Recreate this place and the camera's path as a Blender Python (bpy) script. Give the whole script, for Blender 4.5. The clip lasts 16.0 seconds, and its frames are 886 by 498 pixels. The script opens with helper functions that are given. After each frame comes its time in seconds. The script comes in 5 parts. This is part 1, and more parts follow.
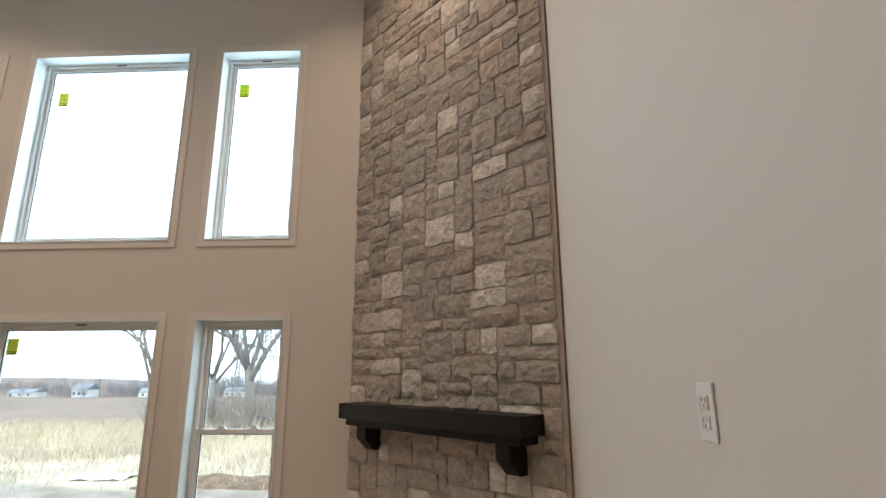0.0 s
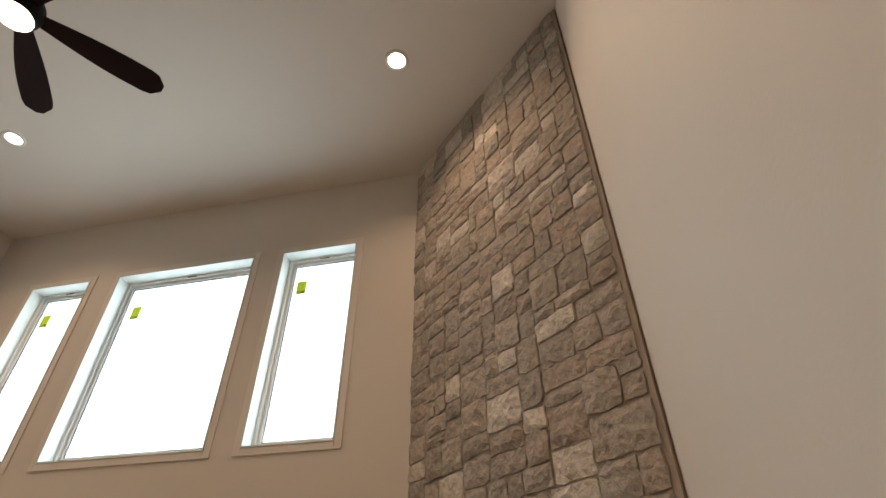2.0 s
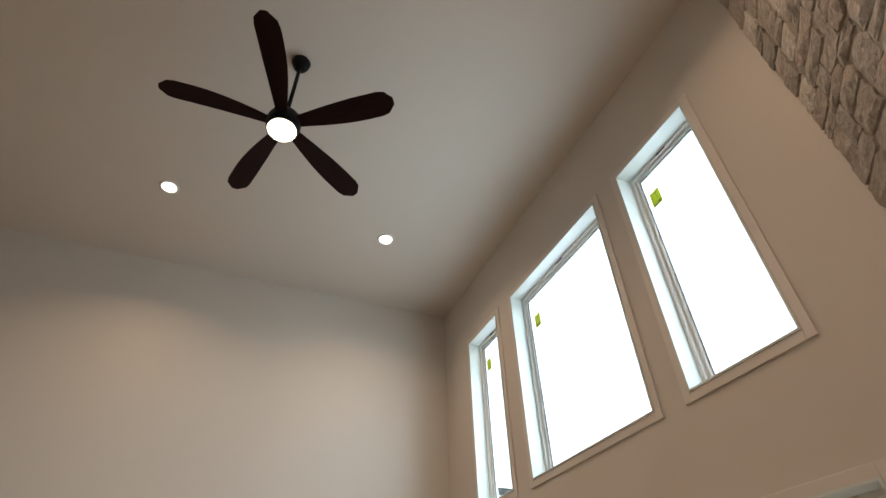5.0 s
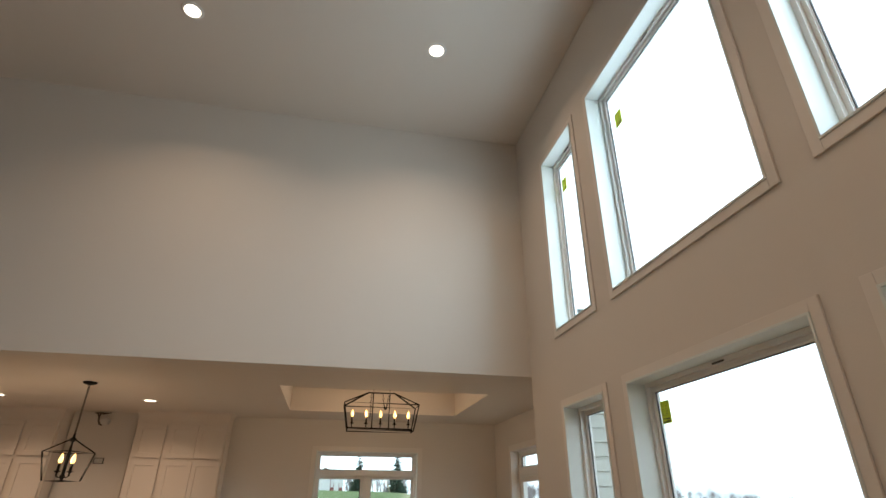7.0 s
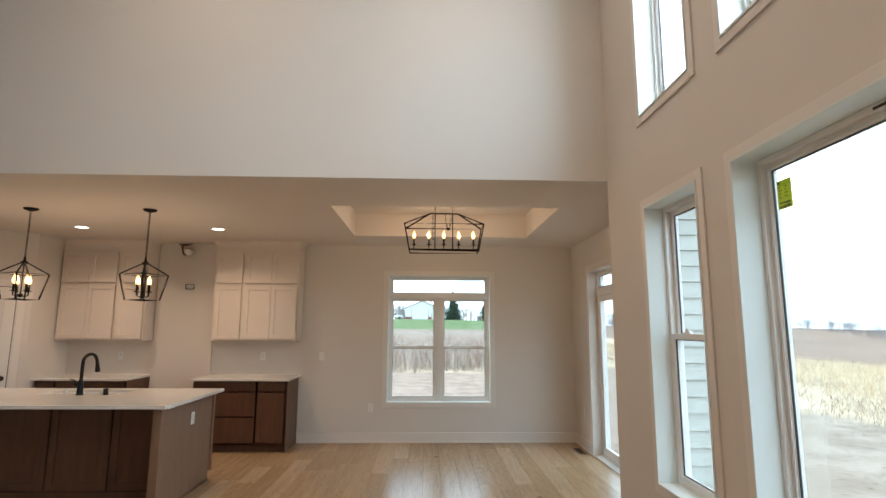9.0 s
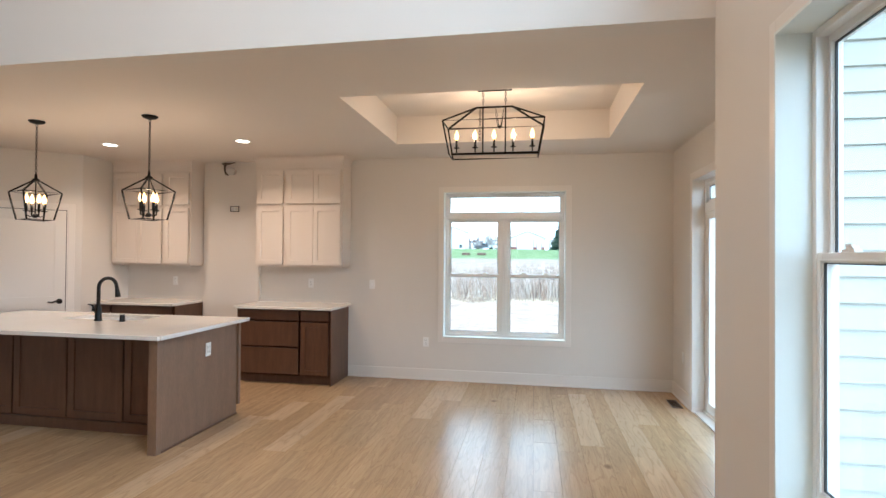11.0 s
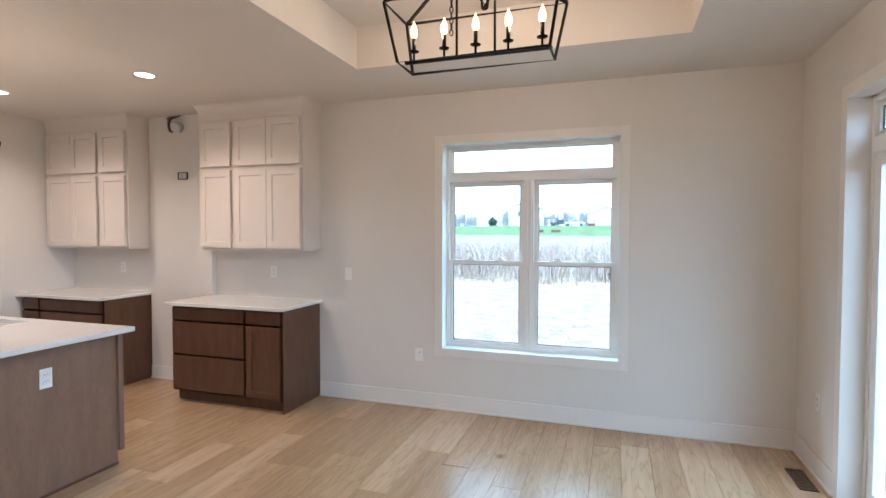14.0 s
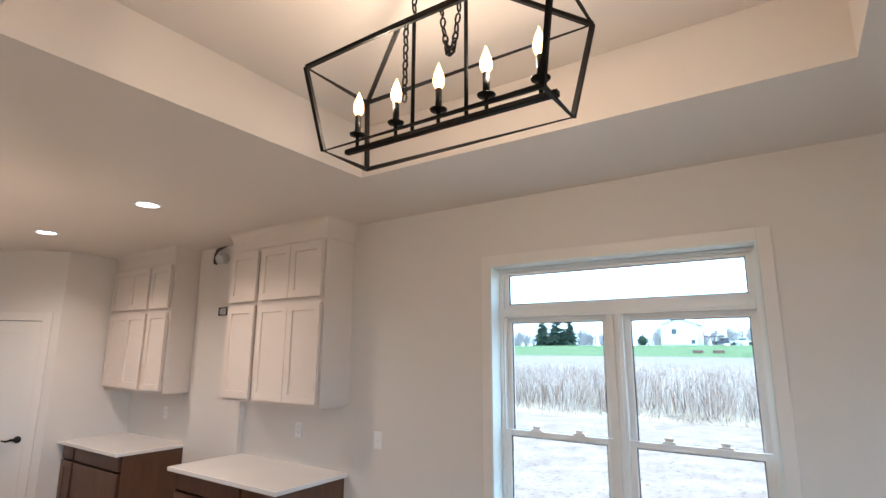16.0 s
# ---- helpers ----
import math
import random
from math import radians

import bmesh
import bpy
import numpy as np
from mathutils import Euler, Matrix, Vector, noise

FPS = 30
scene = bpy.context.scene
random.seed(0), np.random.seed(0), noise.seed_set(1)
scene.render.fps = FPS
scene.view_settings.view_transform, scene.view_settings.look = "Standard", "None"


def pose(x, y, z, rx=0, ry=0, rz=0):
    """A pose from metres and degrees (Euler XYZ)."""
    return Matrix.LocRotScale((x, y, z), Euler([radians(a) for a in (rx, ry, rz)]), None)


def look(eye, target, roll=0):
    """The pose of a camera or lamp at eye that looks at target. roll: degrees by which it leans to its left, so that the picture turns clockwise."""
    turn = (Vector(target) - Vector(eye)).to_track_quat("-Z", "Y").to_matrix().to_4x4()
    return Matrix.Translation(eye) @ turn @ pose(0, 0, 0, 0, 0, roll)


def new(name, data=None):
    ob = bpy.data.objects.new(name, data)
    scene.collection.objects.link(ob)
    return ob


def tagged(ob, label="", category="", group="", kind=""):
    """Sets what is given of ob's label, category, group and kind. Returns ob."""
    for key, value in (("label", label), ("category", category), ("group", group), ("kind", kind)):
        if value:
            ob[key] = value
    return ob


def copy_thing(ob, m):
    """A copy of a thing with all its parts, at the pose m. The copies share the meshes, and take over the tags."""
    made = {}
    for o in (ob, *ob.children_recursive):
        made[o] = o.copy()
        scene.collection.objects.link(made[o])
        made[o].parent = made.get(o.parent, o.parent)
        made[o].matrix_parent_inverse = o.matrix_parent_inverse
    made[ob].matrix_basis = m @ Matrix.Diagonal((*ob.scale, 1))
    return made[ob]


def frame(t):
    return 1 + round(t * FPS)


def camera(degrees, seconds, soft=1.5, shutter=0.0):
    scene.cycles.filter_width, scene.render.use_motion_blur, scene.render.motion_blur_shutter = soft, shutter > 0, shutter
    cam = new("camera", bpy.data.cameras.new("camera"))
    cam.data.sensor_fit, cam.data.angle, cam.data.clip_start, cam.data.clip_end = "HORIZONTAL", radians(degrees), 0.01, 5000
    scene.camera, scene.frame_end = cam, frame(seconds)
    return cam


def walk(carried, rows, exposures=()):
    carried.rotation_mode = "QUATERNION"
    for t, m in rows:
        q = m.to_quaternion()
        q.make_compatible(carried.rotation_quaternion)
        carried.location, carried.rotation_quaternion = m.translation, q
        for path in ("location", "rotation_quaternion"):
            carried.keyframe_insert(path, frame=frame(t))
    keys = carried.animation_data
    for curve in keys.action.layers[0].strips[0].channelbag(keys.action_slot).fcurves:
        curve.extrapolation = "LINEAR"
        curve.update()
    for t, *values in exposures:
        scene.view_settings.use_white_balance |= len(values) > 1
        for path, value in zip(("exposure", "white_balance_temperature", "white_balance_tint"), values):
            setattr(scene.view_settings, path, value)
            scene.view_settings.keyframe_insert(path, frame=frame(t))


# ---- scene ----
cam = camera(81.4, 16.0)
METRES, EYE, TILT, LEAN, TURN = 8.0, 1.5, 0.0, 0.0, 2.7
PATH = [
    (0, (0.106, 0.564, 1.966), (0.028, 2.508, 2.43), -0.3),
    (0.5, (0.12, 0.724, 1.955), (0.008, 2.603, 2.633), -0.3),
    (1, (0.071, 0.844, 1.924), (-0.039, 2.624, 2.829), -0.5),
    (1.5, (0.153, 1.014, 1.926), (-0.035, 2.687, 3.006), -0.5),
    (2, (0.202, 1.154, 1.911), (-0.13, 2.708, 3.125), -0.5),
    (2.5, (0.199, 1.307, 1.891), (-0.395, 2.721, 3.175), -0.6),
    (3, (0.181, 1.45, 1.897), (-0.704, 2.653, 3.226), -0.4),
    (3.5, (0.175, 1.666, 1.877), (-0.918, 2.634, 3.244), 0.1),
    (6, (-0.3, 2.456, 1.773), (-1.859, 2.898, 2.945), 0.3),
    (6.5, (-0.454, 2.564, 1.719), (-2.12, 2.973, 2.747), 0.4),
    (7, (-0.642, 2.664, 1.703), (-2.406, 3.018, 2.576), 0.4),
    (7.5, (-0.78, 2.73, 1.668), (-2.628, 3.036, 2.37), 0.2),
    (8, (-0.926, 2.85, 1.637), (-2.832, 3.086, 2.194), 0.3),
    (8.5, (-1.096, 2.92, 1.597), (-3.046, 3.079, 2.013), 0.2),
    (9, (-1.337, 3.03, 1.593), (-3.314, 3.089, 1.889), 0.3),
    (9.5, (-1.569, 3.109, 1.57), (-3.559, 3.098, 1.774), 0.1),
    (10, (-1.85, 3.264, 1.558), (-3.841, 3.136, 1.69), 0.3),
    (12.5, (-3.483, 3.771, 1.505), (-5.416, 3.26, 1.451), 0.3),
    (13, (-3.781, 3.707, 1.512), (-5.709, 3.179, 1.447), 0.2),
    (13.5, (-4.192, 3.841, 1.506), (-6.098, 3.238, 1.446), 0.3),
    (14, (-4.525, 3.894, 1.547), (-6.421, 3.261, 1.484), 0.1),
    (14.5, (-4.863, 3.9, 1.577), (-6.744, 3.223, 1.537), 0.2),
    (15, (-5.205, 3.94, 1.646), (-7.061, 3.194, 1.652), 0.2),
    (15.5, (-5.545, 4.004, 1.707), (-7.334, 3.126, 1.874), 0.3),
    (16, (-5.883, 4.046, 1.778), (-7.508, 2.947, 2.166), 0.3),
]
EXPOSURES = ((0.0, 0.13, 5750, 10), (1.5, -0.25, 6450, 12), (3.0, 0.12, 6750, 14), (3.5, 0.08, 6750, 14), (6.0, -0.42, 6100, 10), (7.0, -0.34, 6150, 10), (8.5, 0.04, 5900, 9),
             (9.5, 0.38, 5700, 9), (10.0, 0.60, 5600, 9), (12.5, 0.85, 4900, 7), (15.0, 0.80, 4850, 7), (16.0, 0.68, 4950, 8))
walk(cam, [(t, look(eye, target, roll)) for t, eye, target, roll in PATH], EXPOSURES)

# ---- world and light ----
world = bpy.data.worlds.new("overcast_sky")
scene.world = world
world.use_nodes = True
wn, wl = world.node_tree.nodes, world.node_tree.links
bg = wn["Background"]
sky = wn.new("ShaderNodeTexSky")
sky.sky_type, sky.sun_disc = "NISHITA", False
sky.sun_elevation, sky.sun_rotation = radians(38), radians(200)
sky.air_density, sky.dust_density, sky.ozone_density = 1.0, 2.0, 1.0
wmix = wn.new("ShaderNodeMix")
wmix.data_type = "RGBA"
cloud = wn.new("ShaderNodeTexNoise")
cloud.inputs["Scale"].default_value, cloud.inputs["Detail"].default_value = 2.2, 6
ramp = wn.new("ShaderNodeMapRange")
ramp.inputs["From Min"].default_value, ramp.inputs["From Max"].default_value = 0.35, 0.7
ramp.inputs["To Min"].default_value, ramp.inputs["To Max"].default_value = 0.72, 0.95
wl.new(cloud.outputs["Fac"], ramp.inputs["Value"])
wl.new(ramp.outputs["Result"], wmix.inputs["Factor"])
wl.new(sky.outputs[0], wmix.inputs["A"])
wmix.inputs["B"].default_value = (23.8, 28.4, 29.8, 1)
wl.new(wmix.outputs["Result"], bg.inputs["Color"])
bg.inputs["Strength"].default_value = 0.14

sun = new("sun", bpy.data.lights.new("sun", "SUN"))
sun.data.energy, sun.data.angle, sun.data.color = 1.5, radians(14), (1.0, 0.96, 0.9)
sun.matrix_world = look((0, 0, 0), (0.3, 0.75, -0.62))

WARM = (1.0, 0.66, 0.38)
CAN_POWER, FAN_POWER, BULB_POWER = 8.5, 9.0, 3.0
DAY = 4.4

# ---- materials ----
def material(name, color, rough=0.5, metal=0.0, spec=0.5, bump=0.0, bump_scale=60.0, var=0.0, var_scale=1.5, tint=None,
             stretch=None, rand=0.0, coords="Object", fine=0.0, fine_scale=200.0, coat=0.0, bump_depth=0.01):
    m = bpy.data.materials.new(name)
    m.use_nodes = True
    n, l = m.node_tree.nodes, m.node_tree.links
    b = n["Principled BSDF"]
    b.inputs["Base Color"].default_value = (*color, 1)
    b.inputs["Roughness"].default_value, b.inputs["Metallic"].default_value = rough, metal
    b.inputs["Specular IOR Level"].default_value = spec
    b.inputs["Coat Weight"].default_value = coat
    tc = n.new("ShaderNodeTexCoord")
    mp = n.new("ShaderNodeMapping")
    if rand:
        # every piece takes its own stretch of the texture
        own, shift = n.new("ShaderNodeObjectInfo"), n.new("ShaderNodeVectorMath")
        shift.operation = "MULTIPLY_ADD"
        shift.inputs[1].default_value = (37.0, 23.0, 51.0)
        l.new(own.outputs["Random"], shift.inputs[0])
        l.new(tc.outputs[coords], shift.inputs[2])
        l.new(shift.outputs[0], mp.inputs[0])
    else:
        l.new(tc.outputs[coords], mp.inputs[0])
    if stretch:
        mp.inputs["Scale"].default_value = stretch
    last = None
    def mixed(fac_socket, a, b_col, amount=None):
        mx = n.new("ShaderNodeMix")
        mx.data_type = "RGBA"
        l.new(fac_socket, mx.inputs["Factor"])
        if hasattr(a, "is_output"):
            l.new(a, mx.inputs["A"])
        else:
            mx.inputs["A"].default_value = (*a, 1)
        mx.inputs["B"].default_value = (*b_col, 1)
        return mx.outputs["Result"]
    def ranged(sock, lo, hi, a=0.3, b_=0.7):
        r = n.new("ShaderNodeMapRange")
        r.inputs["From Min"].default_value, r.inputs["From Max"].default_value = a, b_
        r.inputs["To Min"].default_value, r.inputs["To Max"].default_value = lo, hi
        l.new(sock, r.inputs["Value"])
        return r.outputs["Result"]
    col = color
    if var:
        t = n.new("ShaderNodeTexNoise")
        t.inputs["Scale"].default_value, t.inputs["Detail"].default_value = var_scale, 5
        l.new(mp.outputs[0], t.inputs["Vector"])
        col = mixed(ranged(t.outputs["Fac"], 0, 1), col, tint or tuple(c * (1 - var) for c in color))
    if fine:
        t = n.new("ShaderNodeTexNoise")
        t.inputs["Scale"].default_value, t.inputs["Detail"].default_value = fine_scale, 4
        l.new(mp.outputs[0], t.inputs["Vector"])
        col = mixed(ranged(t.outputs["Fac"], 0, fine), col, tuple(c * 0.45 for c in color))
    if rand:
        oi = n.new("ShaderNodeObjectInfo")
        hs = n.new("ShaderNodeHueSaturation")
        l.new(ranged(oi.outputs["Random"], 1 - rand, 1 + rand, 0, 1), hs.inputs["Value"])
        if hasattr(col, "is_output"):
            l.new(col, hs.inputs["Color"])
        else:
            hs.inputs["Color"].default_value = (*col, 1)
        col = hs.outputs["Color"]
    if hasattr(col, "is_output"):
        l.new(col, b.inputs["Base Color"])
    if bump:
        t = n.new("ShaderNodeTexNoise")
        t.inputs["Scale"].default_value, t.inputs["Detail"].default_value = bump_scale, 8
        l.new(mp.outputs[0], t.inputs["Vector"])
        bp = n.new("ShaderNodeBump")
        bp.inputs["Strength"].default_value, bp.inputs["Distance"].default_value = min(1, bump), bump_depth
        l.new(t.outputs["Fac"], bp.inputs["Height"])
        l.new(bp.outputs[0], b.inputs["Normal"])
    return m


def glowing(name, color, strength):
    m = material(name, color, 0.4)
    b = m.node_tree.nodes["Principled BSDF"]
    b.inputs["Emission Color"].default_value = (*color, 1)
    b.inputs["Emission Strength"].default_value = strength
    return m


PAINT = material("wall_paint", (0.70, 0.655, 0.602), 0.62, spec=0.35, bump=0.06, bump_scale=90, var=0.03, var_scale=0.7)
CEILING = material("ceiling_paint", (0.72, 0.665, 0.605), 0.8, spec=0.2, bump=0.08, bump_scale=140, var=0.03, var_scale=0.6)
# white reveals tinted faintly cyan: the skylight's cast is put into the colour
REVEALSKYLIT = material("skylit_reveal_paint", (0.74, 0.785, 0.765), 0.42, var=0.02)
TRIM = material("trim_paint", (0.76, 0.715, 0.665), 0.38, bump=0.02, bump_scale=30, var=0.02)
VINYL = material("white_vinyl", (0.82, 0.82, 0.80), 0.32, var=0.02)
DOORPAINT = material("door_paint", (0.76, 0.72, 0.67), 0.4, bump=0.05, bump_scale=14, stretch=(1, 1, 0.1))
CABWHITE = material("cabinet_white", (0.72, 0.645, 0.575), 0.42, var=0.02)
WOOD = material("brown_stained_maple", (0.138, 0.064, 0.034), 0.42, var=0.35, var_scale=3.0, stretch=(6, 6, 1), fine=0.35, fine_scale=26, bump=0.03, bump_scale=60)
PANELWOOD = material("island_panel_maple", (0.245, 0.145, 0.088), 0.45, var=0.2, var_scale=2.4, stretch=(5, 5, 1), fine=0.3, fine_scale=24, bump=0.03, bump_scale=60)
QUARTZ = material("white_quartz", (0.78, 0.75, 0.71), 0.16, var=0.05, var_scale=2.5, fine=0.05, fine_scale=160, coat=0.3)
BLACK = material("black_metal", (0.005, 0.0045, 0.0045), 0.5, spec=0.15, bump=0.02, bump_scale=120)
MATTEBLACK = material("matte_black", (0.006, 0.006, 0.006), 0.38, spec=0.3)
BLADE = material("dark_walnut_blade", (0.018, 0.005, 0.004), 0.7, spec=0.15, var=0.4, var_scale=3, stretch=(1, 8, 8))
ESPRESSO = material("espresso_wood", (0.016, 0.0095, 0.0065), 0.45, spec=0.2, var=0.3, var_scale=2, stretch=(1, 6, 6), bump=0.03, bump_scale=40)
PLASTIC = material("white_plastic", (0.80, 0.79, 0.77), 0.3)
SLOT = material("dark_slot", (0.03, 0.03, 0.03), 0.6)
GREYMETAL = material("grey_metal", (0.35, 0.34, 0.33), 0.4, metal=0.8)
DUCTMETAL = material("galvanised_duct", (0.62, 0.61, 0.59), 0.38, metal=0.7, bump=0.05, bump_scale=30)
BRONZE = material("bronze_vent", (0.10, 0.075, 0.055), 0.45, metal=0.5)
MORTAR = material("mortar", (0.47, 0.41, 0.35), 0.95, bump=0.5, bump_scale=70, var=0.25, var_scale=7)
STONES = [material("stone_" + k, c, 0.9, spec=0.2, bump=1.0, bump_scale=19, var=0.3, var_scale=9, fine=0.5, fine_scale=34, rand=0.10, tint=t, bump_depth=0.030)
          for k, c, t in (("tan", (0.54, 0.485, 0.42), (0.43, 0.38, 0.33)), ("grey", (0.51, 0.465, 0.41), (0.40, 0.36, 0.32)),
                          ("light", (0.78, 0.725, 0.65), (0.62, 0.57, 0.505)), ("rose", (0.54, 0.465, 0.40), (0.43, 0.37, 0.315)))]
SIDING = material("pale_beige_siding", (0.50, 0.50, 0.455), 0.5, bump=0.06, bump_scale=40, stretch=(1, 0.1, 1))
STICKER = material("yellow_sticker", (0.68, 0.74, 0.10), 0.6)
sn_, sl_ = STICKER.node_tree.nodes, STICKER.node_tree.links
thin, blend = sn_.new("ShaderNodeBsdfTranslucent"), sn_.new("ShaderNodeMixShader")
thin.inputs["Color"].default_value = (0.72, 0.80, 0.08, 1)
blend.inputs[0].default_value = 0.3
sl_.new(sn_["Principled BSDF"].outputs[0], blend.inputs[1])
sl_.new(thin.outputs[0], blend.inputs[2])
sl_.new(blend.outputs[0], sn_["Material Output"].inputs["Surface"])
STICKER_INK = material("sticker_ink", (0.10, 0.12, 0.05), 0.6)
CHROME = material("brushed_steel", (0.55, 0.54, 0.52), 0.3, metal=1.0)
FILAMENT = glowing("bulb_glow", (1.0, 0.56, 0.17), 4.2)
CANGLOW = glowing("downlight_glow", (1.0, 0.82, 0.60), 7.0)
FANGLOW = glowing("fan_light_glow", (1.0, 0.84, 0.62), 9.0)

GLASS = bpy.data.materials.new("window_glass")
GLASS.use_nodes = True
gn, gl = GLASS.node_tree.nodes, GLASS.node_tree.links
gn.remove(gn["Principled BSDF"])
tr, gs, fr, mxs = gn.new("ShaderNodeBsdfTransparent"), gn.new("ShaderNodeBsdfGlossy"), gn.new("ShaderNodeLayerWeight"), gn.new("ShaderNodeMixShader")
tr.inputs[0].default_value = (0.95, 0.96, 0.96, 1)
gs.inputs["Roughness"].default_value = 0.01
fr.inputs["Blend"].default_value = 0.5
pw = gn.new("ShaderNodeMath")
pw.operation, pw.inputs[1].default_value = "POWER", 4.0
sc = gn.new("ShaderNodeMath")
sc.operation, sc.inputs[1].default_value, sc.inputs[2].default_value = "MULTIPLY_ADD", 0.5, 0.03
gl.new(fr.outputs["Facing"], pw.inputs[0])
gl.new(pw.outputs[0], sc.inputs[0])
gl.new(sc.outputs[0], mxs.inputs[0])
gl.new(tr.outputs[0], mxs.inputs[1])
gl.new(gs.outputs[0], mxs.inputs[2])
gl.new(mxs.outputs[0], gn["Material Output"].inputs["Surface"])


def oak_material():
    """Light oak: long grain, cathedral rings, knots and a tone of its own for every plank."""
    m = material("light_oak", (0.50, 0.338, 0.188), 0.27, spec=0.5, var=0.22, var_scale=3.2, stretch=(0.5, 6, 6), fine=0.28, fine_scale=22, rand=0.07, coords="Object")
    n, l = m.node_tree.nodes, m.node_tree.links
    b = n["Principled BSDF"]
    old = b.inputs["Base Color"].links[0].from_socket
    tc, oi = n.new("ShaderNodeTexCoord"), n.new("ShaderNodeObjectInfo")
    add = n.new("ShaderNodeVectorMath")
    add.operation = "MULTIPLY_ADD"
    add.inputs[1].default_value = (1, 1, 1)
    cmb = n.new("ShaderNodeCombineXYZ")
    mul = n.new("ShaderNodeMath")
    mul.operation, mul.inputs[1].default_value = "MULTIPLY", 40
    l.new(oi.outputs["Random"], mul.inputs[0])
    l.new(mul.outputs[0], cmb.inputs[0])
    l.new(tc.outputs["Object"], add.inputs[0])
    l.new(cmb.outputs[0], add.inputs[2])
    mp = n.new("ShaderNodeMapping")
    mp.inputs["Scale"].default_value = (0.9, 7.5, 1)
    l.new(add.outputs[0], mp.inputs[0])
    nz = n.new("ShaderNodeTexNoise")
    nz.inputs["Scale"].default_value, nz.inputs["Detail"].default_value = 1.1, 2
    l.new(mp.outputs[0], nz.inputs["Vector"])
    rings = n.new("ShaderNodeMath")
    rings.operation, rings.inputs[1].default_value = "MULTIPLY", 60
    l.new(nz.outputs["Fac"], rings.inputs[0])
    sn = n.new("ShaderNodeMath")
    sn.operation = "SINE"
    l.new(rings.outputs[0], sn.inputs[0])
    rg = n.new("ShaderNodeMapRange")
    rg.inputs["From Min"].default_value, rg.inputs["From Max"].default_value = 0.55, 1.0
    rg.inputs["To Max"].default_value = 0.32
    l.new(sn.outputs[0], rg.inputs["Value"])
    mx = n.new("ShaderNodeMix")
    mx.data_type = "RGBA"
    l.new(rg.outputs["Result"], mx.inputs["Factor"])
    l.new(old, mx.inputs["A"])
    mx.inputs["B"].default_value = (0.26, 0.165, 0.09, 1)
    # a few boards are clearly paler or darker than the rest
    for op, edge, tone in (("GREATER_THAN", 0.87, (0.72, 0.56, 0.40, 1)), ("LESS_THAN", 0.09, (0.30, 0.19, 0.115, 1))):
        pick = n.new("ShaderNodeMath")
        pick.operation, pick.inputs[1].default_value = op, edge
        l.new(oi.outputs["Random"], pick.inputs[0])
        half = n.new("ShaderNodeMath")
        half.operation, half.inputs[1].default_value = "MULTIPLY", 0.24
        l.new(pick.outputs[0], half.inputs[0])
        odd = n.new("ShaderNodeMix")
        odd.data_type = "RGBA"
        l.new(half.outputs[0], odd.inputs["Factor"])
        l.new(old, odd.inputs["A"])
        odd.inputs["B"].default_value = tone
        old = odd.outputs["Result"]
    l.new(old, mx.inputs["A"])
    vor = n.new("ShaderNodeTexVoronoi")
    vor.inputs["Scale"].default_value = 2.3
    mp2 = n.new("ShaderNodeMapping")
    mp2.inputs["Scale"].default_value = (0.6, 1, 1)
    l.new(add.outputs[0], mp2.inputs[0])
    l.new(mp2.outputs[0], vor.inputs["Vector"])
    kn = n.new("ShaderNodeMapRange")
    kn.inputs["From Min"].default_value, kn.inputs["From Max"].default_value = 0.04, 0.095
    kn.inputs["To Min"].default_value, kn.inputs["To Max"].default_value = 0.85, 0.0
    l.new(vor.outputs["Distance"], kn.inputs["Value"])
    mk = n.new("ShaderNodeMix")
    mk.data_type = "RGBA"
    l.new(kn.outputs["Result"], mk.inputs["Factor"])
    l.new(mx.outputs["Result"], mk.inputs["A"])
    mk.inputs["B"].default_value = (0.09, 0.05, 0.03, 1)
    l.new(mk.outputs["Result"], b.inputs["Base Color"])
    return m


OAK = oak_material()

# ---- mesh helpers ----
def part(name, bm, mat, parent=None, label=""):
    """Links a bmesh as one mesh object under a thing or a part."""
    me = bpy.data.meshes.new(name)
    bm.normal_update()
    bm.to_mesh(me)
    bm.free()
    me.materials.append(mat)
    ob = new(name, me)
    ob.parent = parent
    if label:
        tagged(ob, label)
    return ob


def empty(name, at=(0, 0, 0), rz=0, label="", category="", group="", kind=""):
    ob = new(name)
    ob.empty_display_size = 0.1
    ob.matrix_world = pose(*at, 0, 0, rz)
    return tagged(ob, label, category, group, kind)


def box(bm, x0, x1, y0, y1, z0, z1, bevel=0.0, m=None):
    geo = bmesh.ops.create_cube(bm, size=1.0)["verts"]
    for v in geo:
        v.co = Vector(((x0 + x1) / 2 + v.co.x * (x1 - x0), (y0 + y1) / 2 + v.co.y * (y1 - y0), (z0 + z1) / 2 + v.co.z * (z1 - z0)))
    if bevel:
        edges = list({e for v in geo for e in v.link_edges})
        out = bmesh.ops.bevel(bm, geom=edges, offset=bevel, segments=2, affect="EDGES", profile=0.6)
        geo = list({v for f in out["faces"] for v in f.verts} | {v for v in geo if v.is_valid})
    if m is not None:
        bmesh.ops.transform(bm, matrix=m, verts=geo)
    return bm


def boxes(*specs, bevel=0.0):
    bm = bmesh.new()
    for s in specs:
        box(bm, *s, bevel=bevel)
    return bm


